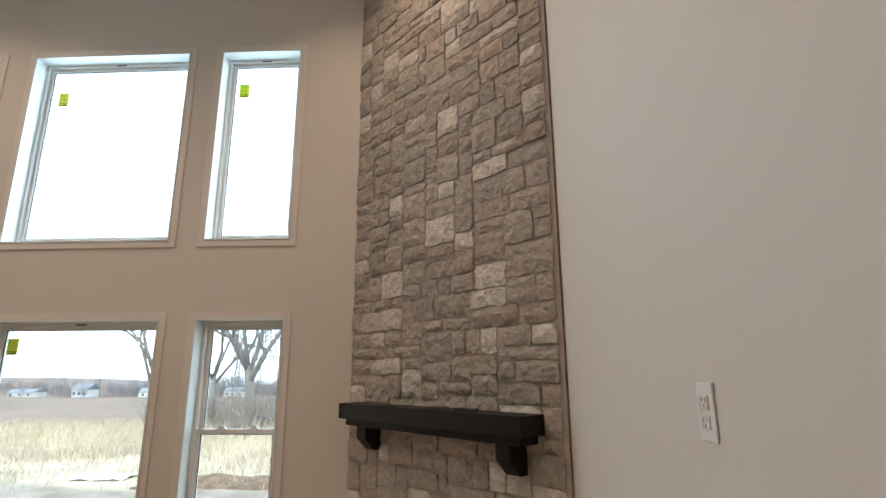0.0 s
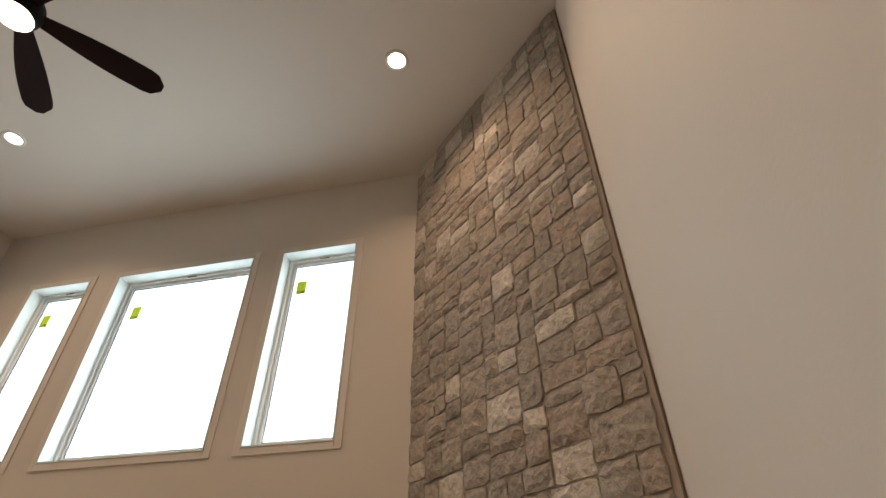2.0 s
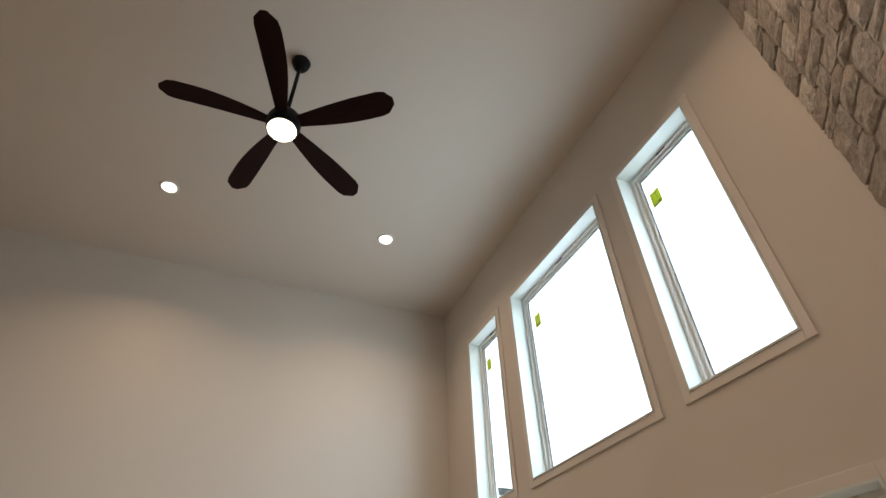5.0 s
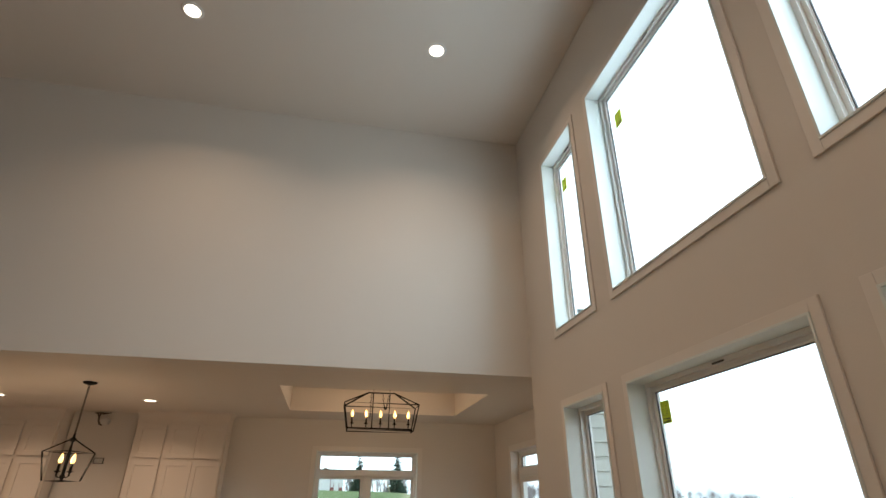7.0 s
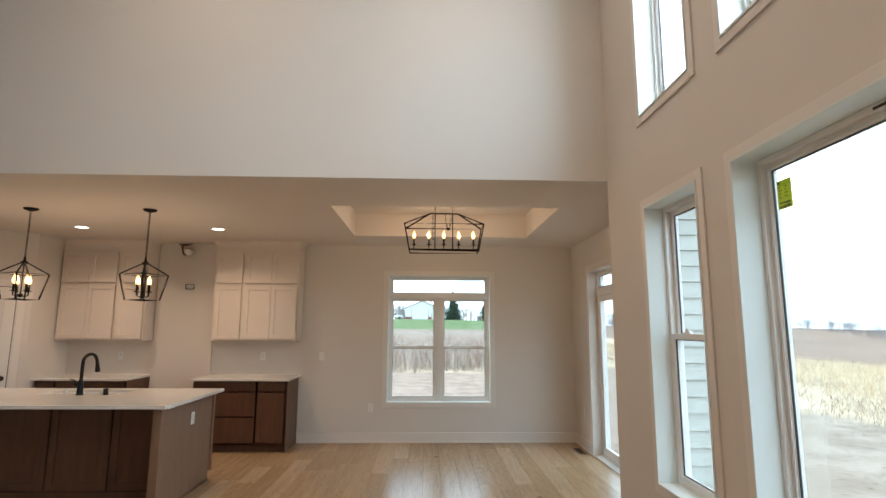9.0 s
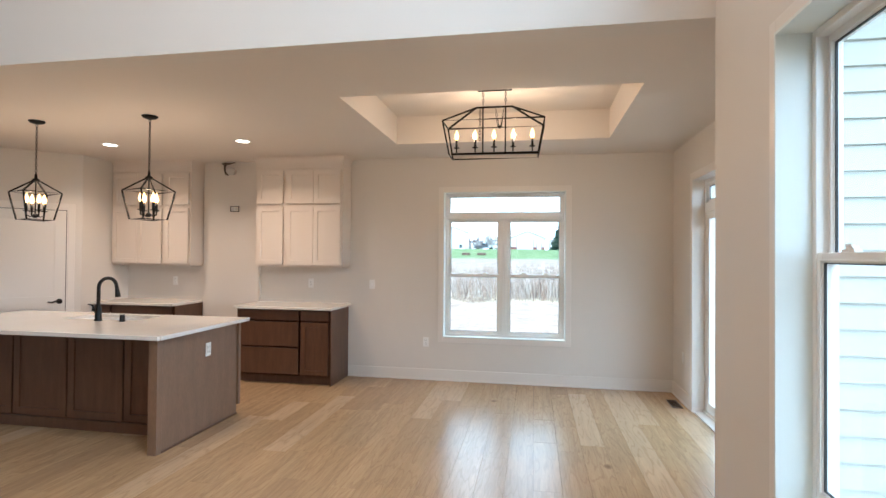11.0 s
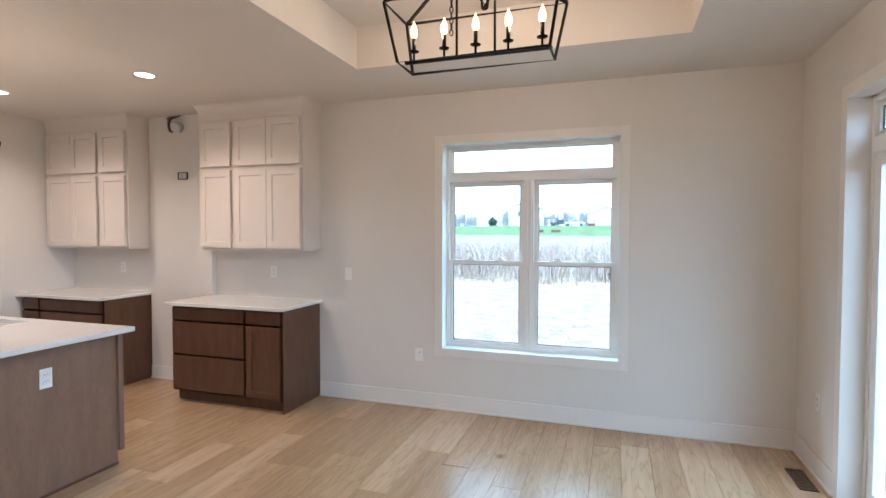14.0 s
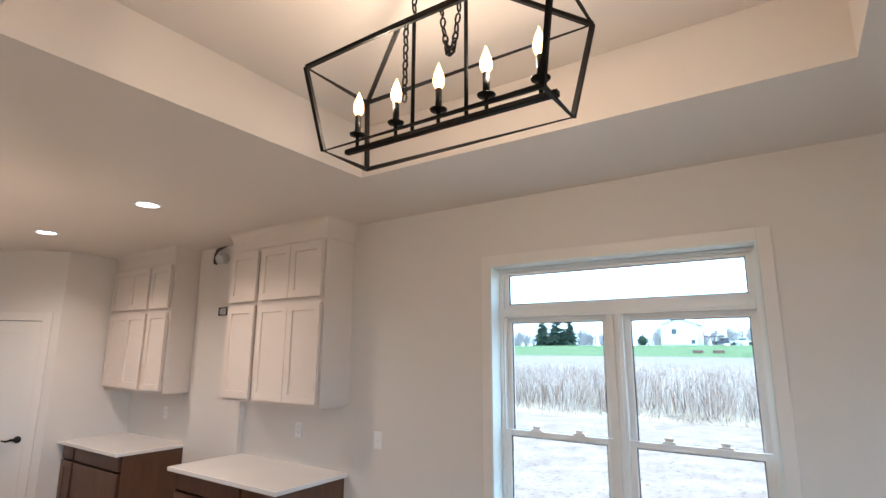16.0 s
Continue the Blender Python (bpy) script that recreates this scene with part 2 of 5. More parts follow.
def tube(bm, points, radius, sides=8, closed=False):
    """A round or square bar along points, mitred at the bends. radius: one, or one for each point."""
    pts = [Vector(p) for p in points]
    count = len(pts)
    rings = []
    up = Vector((0, 0, 1))
    prev = None
    for i, p in enumerate(pts):
        a = pts[i - 1] if (i or closed) else None
        b = pts[(i + 1) % count] if (i < count - 1 or closed) else None
        d = ((p - a).normalized() if a else Vector()) + ((b - p).normalized() if b else Vector())
        d = d.normalized()
        side = d.cross(up if abs(d.z) < 0.95 else Vector((1, 0, 0))) if prev is None else prev - d * prev.dot(d)
        side.normalize()
        prev = side
        other = d.cross(side)
        r = radius[i] if isinstance(radius, (list, tuple)) else radius
        off = math.pi / 4 if sides == 4 else 0
        rings.append([bm.verts.new(p + (side * math.cos(k * 2 * math.pi / sides + off) + other * math.sin(k * 2 * math.pi / sides + off)) * r) for k in range(sides)])
    for i in range(count if closed else count - 1):
        r0, r1 = rings[i], rings[(i + 1) % count]
        for k in range(sides):
            f = bm.faces.new((r0[k], r0[(k + 1) % sides], r1[(k + 1) % sides], r1[k]))
            f.smooth = sides > 4
    if not closed:
        bm.faces.new(rings[0][::-1])
        bm.faces.new(rings[-1])
    return bm


def lathe(bm, profile, at=(0, 0, 0), sides=20):
    """A turned shape: profile of (radius, height) from bottom to top, about a vertical axis."""
    rings = []
    for r, z in profile:
        rings.append([bm.verts.new((at[0] + r * math.cos(k * 2 * math.pi / sides), at[1] + r * math.sin(k * 2 * math.pi / sides), at[2] + z)) for k in range(sides)])
    for a, b in zip(rings, rings[1:]):
        for k in range(sides):
            f = bm.faces.new((a[k], a[(k + 1) % sides], b[(k + 1) % sides], b[k]))
            f.smooth = True
    bm.faces.new(rings[0][::-1])
    bm.faces.new(rings[-1])
    return bm


def slab_with_holes(u_cuts, v_cuts, holes, depth):
    """A wall in its own frame: x along it, z up, y from 0 (room face) to depth, with openings (x0, x1, z0, z1) cut through."""
    us = sorted({*u_cuts, *(h[0] for h in holes), *(h[1] for h in holes)})
    vs = sorted({*v_cuts, *(h[2] for h in holes), *(h[3] for h in holes)})
    bm = bmesh.new()
    cache = {}
    def vert(i, j, d):
        if (i, j, d) not in cache:
            cache[i, j, d] = bm.verts.new((us[i], depth * d, vs[j]))
        return cache[i, j, d]
    def solid(i, j):
        if not (0 <= i < len(us) - 1 and 0 <= j < len(vs) - 1):
            return False
        cu, cv = (us[i] + us[i + 1]) / 2, (vs[j] + vs[j + 1]) / 2
        return not any(h[0] < cu < h[1] and h[2] < cv < h[3] for h in holes)
    for i in range(len(us) - 1):
        for j in range(len(vs) - 1):
            if not solid(i, j):
                continue
            bm.faces.new((vert(i, j, 0), vert(i + 1, j, 0), vert(i + 1, j + 1, 0), vert(i, j + 1, 0)))
            bm.faces.new((vert(i, j, 1), vert(i, j + 1, 1), vert(i + 1, j + 1, 1), vert(i + 1, j, 1)))
            for a, b, c, d in ((i - 1, j, (i, j), (i, j + 1)), (i + 1, j, (i + 1, j + 1), (i + 1, j)), (i, j - 1, (i + 1, j), (i, j)), (i, j + 1, (i, j + 1), (i + 1, j + 1))):
                if not solid(a, b):
                    bm.faces.new((vert(*c, 0), vert(*d, 0), vert(*d, 1), vert(*c, 1)))
    bmesh.ops.recalc_face_normals(bm, faces=bm.faces)
    return bm


def wall(name, start, end, z0, z1, holes=(), depth=0.16, mat=None):
    """A wall from start to end (x, y); its room face is on the right-hand side when walking from end to start."""
    d = Vector((end[0] - start[0], end[1] - start[1]))
    ob = part(name, slab_with_holes((0, d.length), (z0, z1), holes, depth), mat or PAINT)
    ob.matrix_world = pose(start[0], start[1], 0, 0, 0, math.degrees(math.atan2(d.y, d.x)))
    return tagged(ob, kind="structure")


# ---- the plan, in metres ----
EAST, NORTH, SPLIT, TOP = 0.60, 4.46, -5.29, 5.44          # great room
WEST, DINING_NORTH, LOW = -8.77, 5.135, 2.745             # kitchen and dining
SOUTH = -4.6
THICK = 0.19
UP_Z, LO_Z = (2.992, 4.687), (0.645, 2.372)
COLS = {"narrow_west": (-4.607, -3.947), "wide": (-3.633, -2.238), "narrow_east": (-1.957, -1.262)}
DW = (2.465, 3.938, 0.530, 2.316)                         # dining window: y0, y1, z0, z1
SLIDER = (-8.010, -6.23, 0.0, 2.316)                      # sliding door: x0, x1

holes = [(a - SPLIT, b - SPLIT, *z) for a, b in COLS.values() for z in (UP_Z, LO_Z)]
wall("wall_north", (SPLIT, NORTH), (EAST + 0.16, NORTH), 0, TOP, holes, THICK)
wall("wall_east", (EAST, NORTH), (EAST, SOUTH), 0, TOP)
wall("wall_south", (EAST + 0.16, SOUTH), (WEST - 0.19, SOUTH), 0, TOP)
wall("wall_west", (WEST, SOUTH), (WEST, DINING_NORTH), 0, LOW, [(DW[0] - SOUTH, DW[1] - SOUTH, DW[2], DW[3])], THICK)
wall("wall_dining_north", (WEST - THICK, DINING_NORTH), (SPLIT + 0.19, DINING_NORTH), 0, LOW + 0.3, [(SLIDER[0] - WEST + THICK, SLIDER[1] - WEST + THICK, -0.01, SLIDER[3])], THICK)
wall("wall_dining_east", (SPLIT, DINING_NORTH), (SPLIT, NORTH + THICK), 0, LOW, depth=0.16)

bm = bmesh.new()
box(bm, SPLIT - 0.16, SPLIT, SOUTH, NORTH, LOW, TOP)
tagged(part("wall_bulkhead", bm, PAINT), kind="structure")

bm = bmesh.new()
box(bm, SPLIT - 0.16, EAST + 0.16, SOUTH, NORTH + THICK, TOP, TOP + 0.2)
tagged(part("ceiling_great_room", bm, CEILING), kind="structure")

# low ceiling with a raised tray over the dining area
TRAY = (-7.945, -6.26, 2.085, 4.314)
TRAY_TOP = LOW + 0.30
bm = slab_with_holes((WEST - THICK, SPLIT - 0.16), (SOUTH, DINING_NORTH + THICK), [TRAY], 0.30)
bmesh.ops.transform(bm, matrix=Matrix(((1, 0, 0, 0), (0, 0, 1, 0), (0, 1, 0, LOW), (0, 0, 0, 1))), verts=bm.verts)
bmesh.ops.recalc_face_normals(bm, faces=bm.faces)
edges = [e for e in bm.edges if all(abs(v.co.z - LOW) < 1e-4 and TRAY[0] - 1e-4 <= v.co.x <= TRAY[1] + 1e-4 and TRAY[2] - 1e-4 <= v.co.y <= TRAY[3] + 1e-4 for v in e.verts)]
box(bm, TRAY[0] - 0.1, TRAY[1] + 0.1, TRAY[2] - 0.1, TRAY[3] + 0.1, TRAY_TOP + 0.001, TRAY_TOP + 0.1)
tagged(part("ceiling_kitchen", bm, CEILING), kind="structure")
# underside of the bulkhead, and the strip of ceiling behind the great room wall
bm = bmesh.new()
box(bm, SPLIT - 0.16, SPLIT, NORTH, DINING_NORTH, LOW, LOW + 0.3)
tagged(part("ceiling_strip", bm, CEILING), kind="structure")

# pantry: a short wall beside the counter, then a diagonal one with its door
P0, P1 = (-8.02, -1.955), (-6.95, -3.025)
wall("wall_pantry_side", (WEST, -1.955), (P0[0], P0[1]), 0, LOW, depth=-0.11)
PD = 0.14
wall("wall_pantry", P0, P1, 0, LOW, [(PD, PD + 0.76, -0.01, 2.06)], depth=-0.11)

# chase behind the range
bm = boxes((WEST, WEST + 0.05, -0.775, 0.03, 0, LOW))
tagged(part("wall_range_chase", bm, PAINT), kind="structure")

# ---- floor base ----
bm = boxes((WEST - THICK, EAST + 0.16, SOUTH - 0.16, NORTH, -0.3, -0.019), (WEST - THICK, SPLIT + 0.19, NORTH, DINING_NORTH + THICK, -0.3, -0.019))
tagged(part("subfloor", bm, material("subfloor_dark", (0.14, 0.09, 0.055), 0.8, var=0.3)), kind="structure")

# ---- windows ----
def pane(name, parent, x0, x1, y, z0, z1):
    ob = part(name, boxes((x0, x1, y, y + 0.006, z0, z1)), GLASS, parent)
    ob.visible_shadow = False
    return ob


def frame_ring(x0, x1, z0, z1, y0, y1, w, bevel=0.003, bottom=None):
    wb = bottom if bottom is not None else w
    return boxes((x0, x0 + w, y0, y1, z0, z1), (x1 - w, x1, y0, y1, z0, z1), (x0 + w, x1 - w, y0, y1, z1 - w, z1), (x0 + w, x1 - w, y0, y1, z0, z0 + wb), bevel=bevel)


def stop_bead(parent, w, h):
    """The stepped inner lip of a vinyl frame."""
    part("frame_lip", frame_ring(0.014, w - 0.014, 0.014, h - 0.014, REVEAL - 0.011, REVEAL - 0.001, 0.011, 0.002), VINYL, parent)


def casing(parent, w, h, width=0.052):
    part("casing", frame_ring(-width, w + width, -width, h + width, -0.012, -0.001, width, 0.003), TRIM, parent)


def jamb(parent, w, h, depth):
    t = 0.012
    part("jamb", boxes((0.0, t, -0.018, depth, 0, h), (w - t, w, -0.018, depth, 0, h), (t, w - t, -0.018, depth, h - t, h), (t, w - t, -0.018, depth, 0, t), bevel=0.0015), REVEALSKYLIT, parent)


def sash(parent, x0, x1, z0, z1, y, w=0.042):
    part("sash", frame_ring(x0, x1, z0, z1, y, y + 0.032, w), VINYL, parent)
    part("glazing_bead", frame_ring(x0 + w - 0.012, x1 - w + 0.012, z0 + w - 0.012, z1 - w + 0.012, y - 0.006, y - 0.0005, 0.007, 0.0015), VINYL, parent)
    part("gasket", frame_ring(x0 + w - 0.001, x1 - w + 0.001, z0 + w - 0.001, z1 - w + 0.001, y + 0.004, y + 0.0125, 0.0055, 0), SLOT, parent, "thin dark glazing gasket")
    pane("pane", parent, x0 + w - 0.004, x1 - w + 0.004, y + 0.014, z0 + w - 0.004, z1 - w + 0.004)


def double_hung(parent, x0, x1, z0, z1, y, meet):
    """Upper sash set behind the lower one, with two cam locks on the meeting rail."""
    sash(parent, x0, x1, meet - 0.02, z1, y + 0.036, 0.036)
    sash(parent, x0, x1, z0, meet + 0.02, y, 0.036)
    for u in (0.3, 0.7):
        cx = x0 + (x1 - x0) * u
        bm = boxes((cx - 0.036, cx + 0.036, y + 0.004, y + 0.03, meet + 0.02, meet + 0.030), (cx - 0.020, cx + 0.020, y + 0.008, y + 0.028, meet + 0.030, meet + 0.040), bevel=0.003)
        tube(bm, [(cx - 0.022, y + 0.014, meet + 0.044), (cx + 0.026, y + 0.006, meet + 0.042)], 0.006, 6)
        part("sash_lock", bm, VINYL, parent)


def sticker(parent, x, y, z, w=0.09, h=0.13):
    st = part("sticker", boxes((x, x + w, y, y + 0.002, z, z + h)), STICKER, parent, "yellow-green energy sticker on the glass")
    marks = [(0.10, 0.22, 0.88, 0.95), (0.38, 0.58, 0.035, 0.11), (0.62, 0.90, 0.05, 0.13), (0.12, 0.34, 0.05, 0.10), (0.14, 0.86, 0.20, 0.235), (0.50, 0.90, 0.165, 0.195)]
    marks += [(0.12 + 0.4 * c, 0.12 + 0.4 * c + 0.13 + 0.05 * ((r + c) % 3), 0.42 + 0.11 * r, 0.445 + 0.11 * r) for r in range(4) for c in range(2)]
    marks += [(0.10, 0.90, 0.365, 0.372), (0.10, 0.90, 0.84, 0.847)]
    part("printing", boxes(*[(x + w * a, x + w * b, y - 0.001, y, z + h * c, z + h * d) for a, b, c, d in marks]), STICKER_INK, st)


REVEAL = 0.105
count = 0
for col, (a, b) in COLS.items():
    for z0, z1 in (UP_Z, LO_Z):
        count += 1
        w, h = b - a, z1 - z0
        hung = z0 < 1 and col != "wide"
        e = empty("window_%d" % count, (a, NORTH, z0), 0, "white vinyl %s window with painted casing" % ("double-hung" if hung else "fixed picture"), "window", kind="structure")
        casing(e, w, h)
        jamb(e, w, h, REVEAL + 0.075)
        part("window_frame", frame_ring(0.012, w - 0.012, 0.012, h - 0.012, REVEAL, REVEAL + 0.075, 0.026), VINYL, e)
        if hung:
            double_hung(e, 0.036, w - 0.036, 0.036, h - 0.036, REVEAL + 0.004, 1.535 - z0)
            gx = 0.08
        else:
            sash(e, 0.036, w - 0.036, 0.036, h - 0.036, REVEAL + 0.024, 0.034)
            part("weep_cover", boxes((w * 0.5 - 0.045, w * 0.5 + 0.045, REVEAL - 0.002, REVEAL, h - 0.034, h - 0.024)), SLOT, e)
            gx = 0.09
        if not hung:
            wide = col == "wide"
            sticker(e, gx + ((0.05 if z0 > 1 else 0.0) if wide else 0.015), REVEAL + 0.033, h - (0.40 if wide else 0.36) if z0 > 1 else h - 0.26)

# dining window: a transom over two double-hung units
e = empty("window_7", (WEST, DW[0], DW[2]), 90, "white vinyl mulled window with a transom over twin double-hung sashes", "window", kind="structure")
w, h = DW[1] - DW[0], DW[3] - DW[2]
casing(e, w, h, 0.062)
jamb(e, w, h, REVEAL + 0.075)
part("window_frame", frame_ring(0.012, w - 0.012, 0.012, h - 0.012, REVEAL, REVEAL + 0.075, 0.024), VINYL, e)
stop_bead(e, w, h)
part("transom_bar", boxes((0.036, w - 0.036, REVEAL - 0.012, REVEAL + 0.07, 1.460, 1.514), (0.036, w - 0.036, REVEAL - 0.018, REVEAL - 0.012, 1.474, 1.500), bevel=0.003), VINYL, e)
part("mullion", boxes((w / 2 - 0.043, w / 2 + 0.043, REVEAL - 0.004, REVEAL + 0.07, 0.036, 1.460), (w / 2 - 0.026, w / 2 - 0.004, REVEAL - 0.014, REVEAL - 0.004, 0.036, 1.460), (w / 2 + 0.004, w / 2 + 0.026, REVEAL - 0.014, REVEAL - 0.004, 0.036, 1.460), bevel=0.003), VINYL, e)
sash(e, 0.036, w - 0.036, 1.514, h - 0.026, REVEAL + 0.02, 0.030)
double_hung(e, 0.036, w / 2 - 0.043, 0.036, 1.460, REVEAL + 0.004, 0.757)
double_hung(e, w / 2 + 0.043, w - 0.036, 0.036, 1.460, REVEAL + 0.004, 0.757)

# sliding door with a transom
e = empty("door_1", (SLIDER[0], DINING_NORTH, 0), 0, "white sliding patio door with a glazed transom", "door", kind="structure")
w, h = SLIDER[1] - SLIDER[0], SLIDER[3]
cw = 0.066
part("casing", boxes((-cw, 0, -0.016, -0.001, 0, h + cw), (w, w + cw, -0.016, -0.001, 0, h + cw), (0, w, -0.016, -0.001, h, h + cw), bevel=0.004), TRIM, e)
part("jamb", boxes((0, 0.012, -0.018, 0.18, 0, h), (w - 0.012, w, -0.018, 0.18, 0, h), (0.012, w - 0.012, -0.018, 0.18, h - 0.012, h), bevel=0.0015), TRIM, e)
part("door_frame", boxes((0.012, 0.05, 0.1, 0.19, 0.02, h - 0.012), (w - 0.05, w - 0.012, 0.1, 0.19, 0.02, h - 0.012), (0.05, w - 0.05, 0.1, 0.19, h - 0.05, h - 0.012), (0.05, w - 0.05, 0.09, 0.19, 1.985, 2.075), bevel=0.004), VINYL, e)
part("threshold", boxes((0.0, w, 0.0, 0.2, -0.018, 0.012), (0.012, w - 0.012, 0.085, 0.19, 0.012, 0.03), (0.012, w - 0.012, 0.12, 0.128, 0.03, 0.04), bevel=0.002), VINYL, e)
sash(e, 0.05, w - 0.05, 2.075, h - 0.05, 0.12, 0.03)
door = part("sliding_panel", frame_ring(0.05, w / 2 + 0.03, 0.035, 1.985, 0.105, 0.14, 0.07, bottom=0.09), VINYL, e)
pane("pane", door, 0.116, w / 2 - 0.036, 0.118, 0.12, 1.92)
door = part("fixed_panel", frame_ring(w / 2 - 0.03, w - 0.05, 0.035, 1.985, 0.148, 0.183, 0.07, bottom=0.09), VINYL, e)
pane("pane", door, w / 2 + 0.036, w - 0.116, 0.16, 0.12, 1.92)

# pantry door
ang = math.degrees(math.atan2(P1[1] - P0[1], P1[0] - P0[0]))
e = empty("door_2", (P1[0], P1[1], 0), ang + 180, "closed cream painted two-panel interior door with a black lever", "door", kind="structure")
span = math.hypot(P1[0] - P0[0], P1[1] - P0[1])
d0, d1 = span - PD - 0.76, span - PD
part("casing", boxes((d0 - 0.07, d0, -0.016, -0.001, 0, 2.06 + 0.07), (d1, d1 + 0.07, -0.016, -0.001, 0, 2.06 + 0.07), (d0, d1, -0.016, -0.001, 2.06, 2.13), bevel=0.004), TRIM, e)
part("jamb", boxes((d0, d0 + 0.012, -0.012, 0.11, 0, 2.06), (d1 - 0.012, d1, -0.012, 0.11, 0, 2.06), (d0 + 0.012, d1 - 0.012, -0.012, 0.11, 2.048, 2.06)), TRIM, e)
x0, x1 = d0 + 0.019, d1 - 0.019
# dark strips stand in for the shade in the gap between slab and jamb
part("gap_seal", boxes((d0 + 0.012, d0 + 0.019, 0.006, 0.02, 0.01, 2.048), (d1 - 0.019, d1 - 0.012, 0.006, 0.02, 0.01, 2.048), (d0 + 0.019, d1 - 0.019, 0.006, 0.02, 2.041, 2.048)), SLOT, e, "dark strips for the shade in the gap round the door")
slab = part("door_slab", boxes((x0, x1, 0.012, 0.04, 0.01, 2.041), (x0, x0 + 0.11, 0.0, 0.012, 0.01, 2.041), (x1 - 0.11, x1, 0.0, 0.012, 0.01, 2.041),
                               (x0 + 0.11, x1 - 0.11, 0.0, 0.012, 1.93, 2.041), (x0 + 0.11, x1 - 0.11, 0.0, 0.012, 0.86, 1.0), (x0 + 0.11, x1 - 0.11, 0.0, 0.012, 0.01, 0.2), bevel=0.002), DOORPAINT, e)
bm = bmesh.new()
hx = x1 - 0.055
lathe(bm, [(0.032, 0), (0.032, 0.008), (0.02, 0.014), (0.012, 0.02), (0.012, 0.045)], sides=16)
bmesh.ops.transform(bm, matrix=Matrix.Translation((hx, 0, 0.94)) @ Matrix.Rotation(radians(90), 4, "X"), verts=bm.verts)
tube(bm, [(hx, -0.045, 0.94), (hx - 0.03, -0.048, 0.945), (hx - 0.07, -0.048, 0.93), (hx - 0.11, -0.044, 0.938)], [0.011, 0.011, 0.009, 0.007], 8)
part("door_handle", bm, MATTEBLACK, slab, "black lever handle")

# baseboards
bm = bmesh.new()
def skirting(name, *specs):
    bm = bmesh.new()
    for s in specs:
        box(bm, *s, bevel=0.003)
        if s[1] - s[0] > s[3] - s[2]:
            box(bm, s[0], s[1], s[2] - 0.010, s[2] - 0.0005, 0, 0.018, bevel=0.003)
        elif s[0] < -8:
            box(bm, s[1] + 0.0005, s[1] + 0.010, s[2], s[3], 0, 0.018, bevel=0.003)
    tagged(part(name, bm, TRIM), kind="structure")
BH, BT = 0.135, 0.014
skirting("baseboard", (WEST, WEST + BT, 1.252, DINING_NORTH, 0, BH))
skirting("baseboard", (WEST + BT, SLIDER[0] - cw, DINING_NORTH - BT, DINING_NORTH, 0, BH))
skirting("baseboard", (SLIDER[1] + cw, SPLIT - BT, DINING_NORTH - BT, DINING_NORTH, 0, BH))
skirting("baseboard", (SPLIT - BT, SPLIT, NORTH, DINING_NORTH, 0, BH))
skirting("baseboard", (SPLIT, -0.85, NORTH - BT, NORTH, 0, BH))
skirting("baseboard", (EAST - BT, EAST, SOUTH, 3.10, 0, BH))
skirting("baseboard", (WEST + 0.05, WEST + 0.05 + BT, -0.77, 0.02, 0, BH))

# ---- kitchen ----
def shaker(name, parent, y0, y1, z0, z1, x, mat, rail=0.055, t=0.023):
    """A shaker front that faces east, its back at x."""
    bm = boxes((x, x + t, y0, y1, z0, z1))
    face = max(bm.faces, key=lambda f: f.calc_center_median().x)
    bmesh.ops.inset_region(bm, faces=[face], thickness=min(rail, (z1 - z0) * 0.3), use_even_offset=True)
    inner = max(bm.faces, key=lambda f: (round(f.calc_center_median().x, 4), len(f.verts) == 4 and min(v.co.z for v in f.verts) > z0 + 0.01 and max(v.co.z for v in f.verts) < z1 - 0.01 and min(v.co.y for v in f.verts) > y0 + 0.01 and max(v.co.y for v in f.verts) < y1 - 0.01))
    bmesh.ops.inset_region(bm, faces=[inner], thickness=0.003, depth=-0.012)
    return part(name, bm, mat, parent)


def flat_front(name, parent, y0, y1, z0, z1, x, mat, t=0.02):
    return part(name, boxes((x, x + t, y0, y1, z0, z1), bevel=0.004), mat, parent)


def crown(bm, y0, y1, x_back, x_front, z0, z1, flare, ends=(True, True)):
    """A cove that flares from the cabinet's top to the ceiling, on its front and its free ends."""
    steps = 7
    rows = []
    for k in range(steps):
        a = k / (steps - 1)
        out = flare * (1 - math.cos(a * math.pi / 2))
        z = z0 + (z1 - z0) * math.sin(a * math.pi / 2)
        ya, yb = y0 - (out if ends[0] else 0), y1 + (out if ends[1] else 0)
        rows.append([bm.verts.new(p) for p in ((x_back, ya, z), (x_front + out, ya, z), (x_front + out, yb, z), (x_back, yb, z))])
    for a, b in zip(rows, rows[1:]):
        for k in range(4):
            f = bm.faces.new((a[k], a[(k + 1) % 4], b[(k + 1) % 4], b[k]))
    bm.faces.new(rows[0][::-1])
    bm.faces.new(rows[-1])


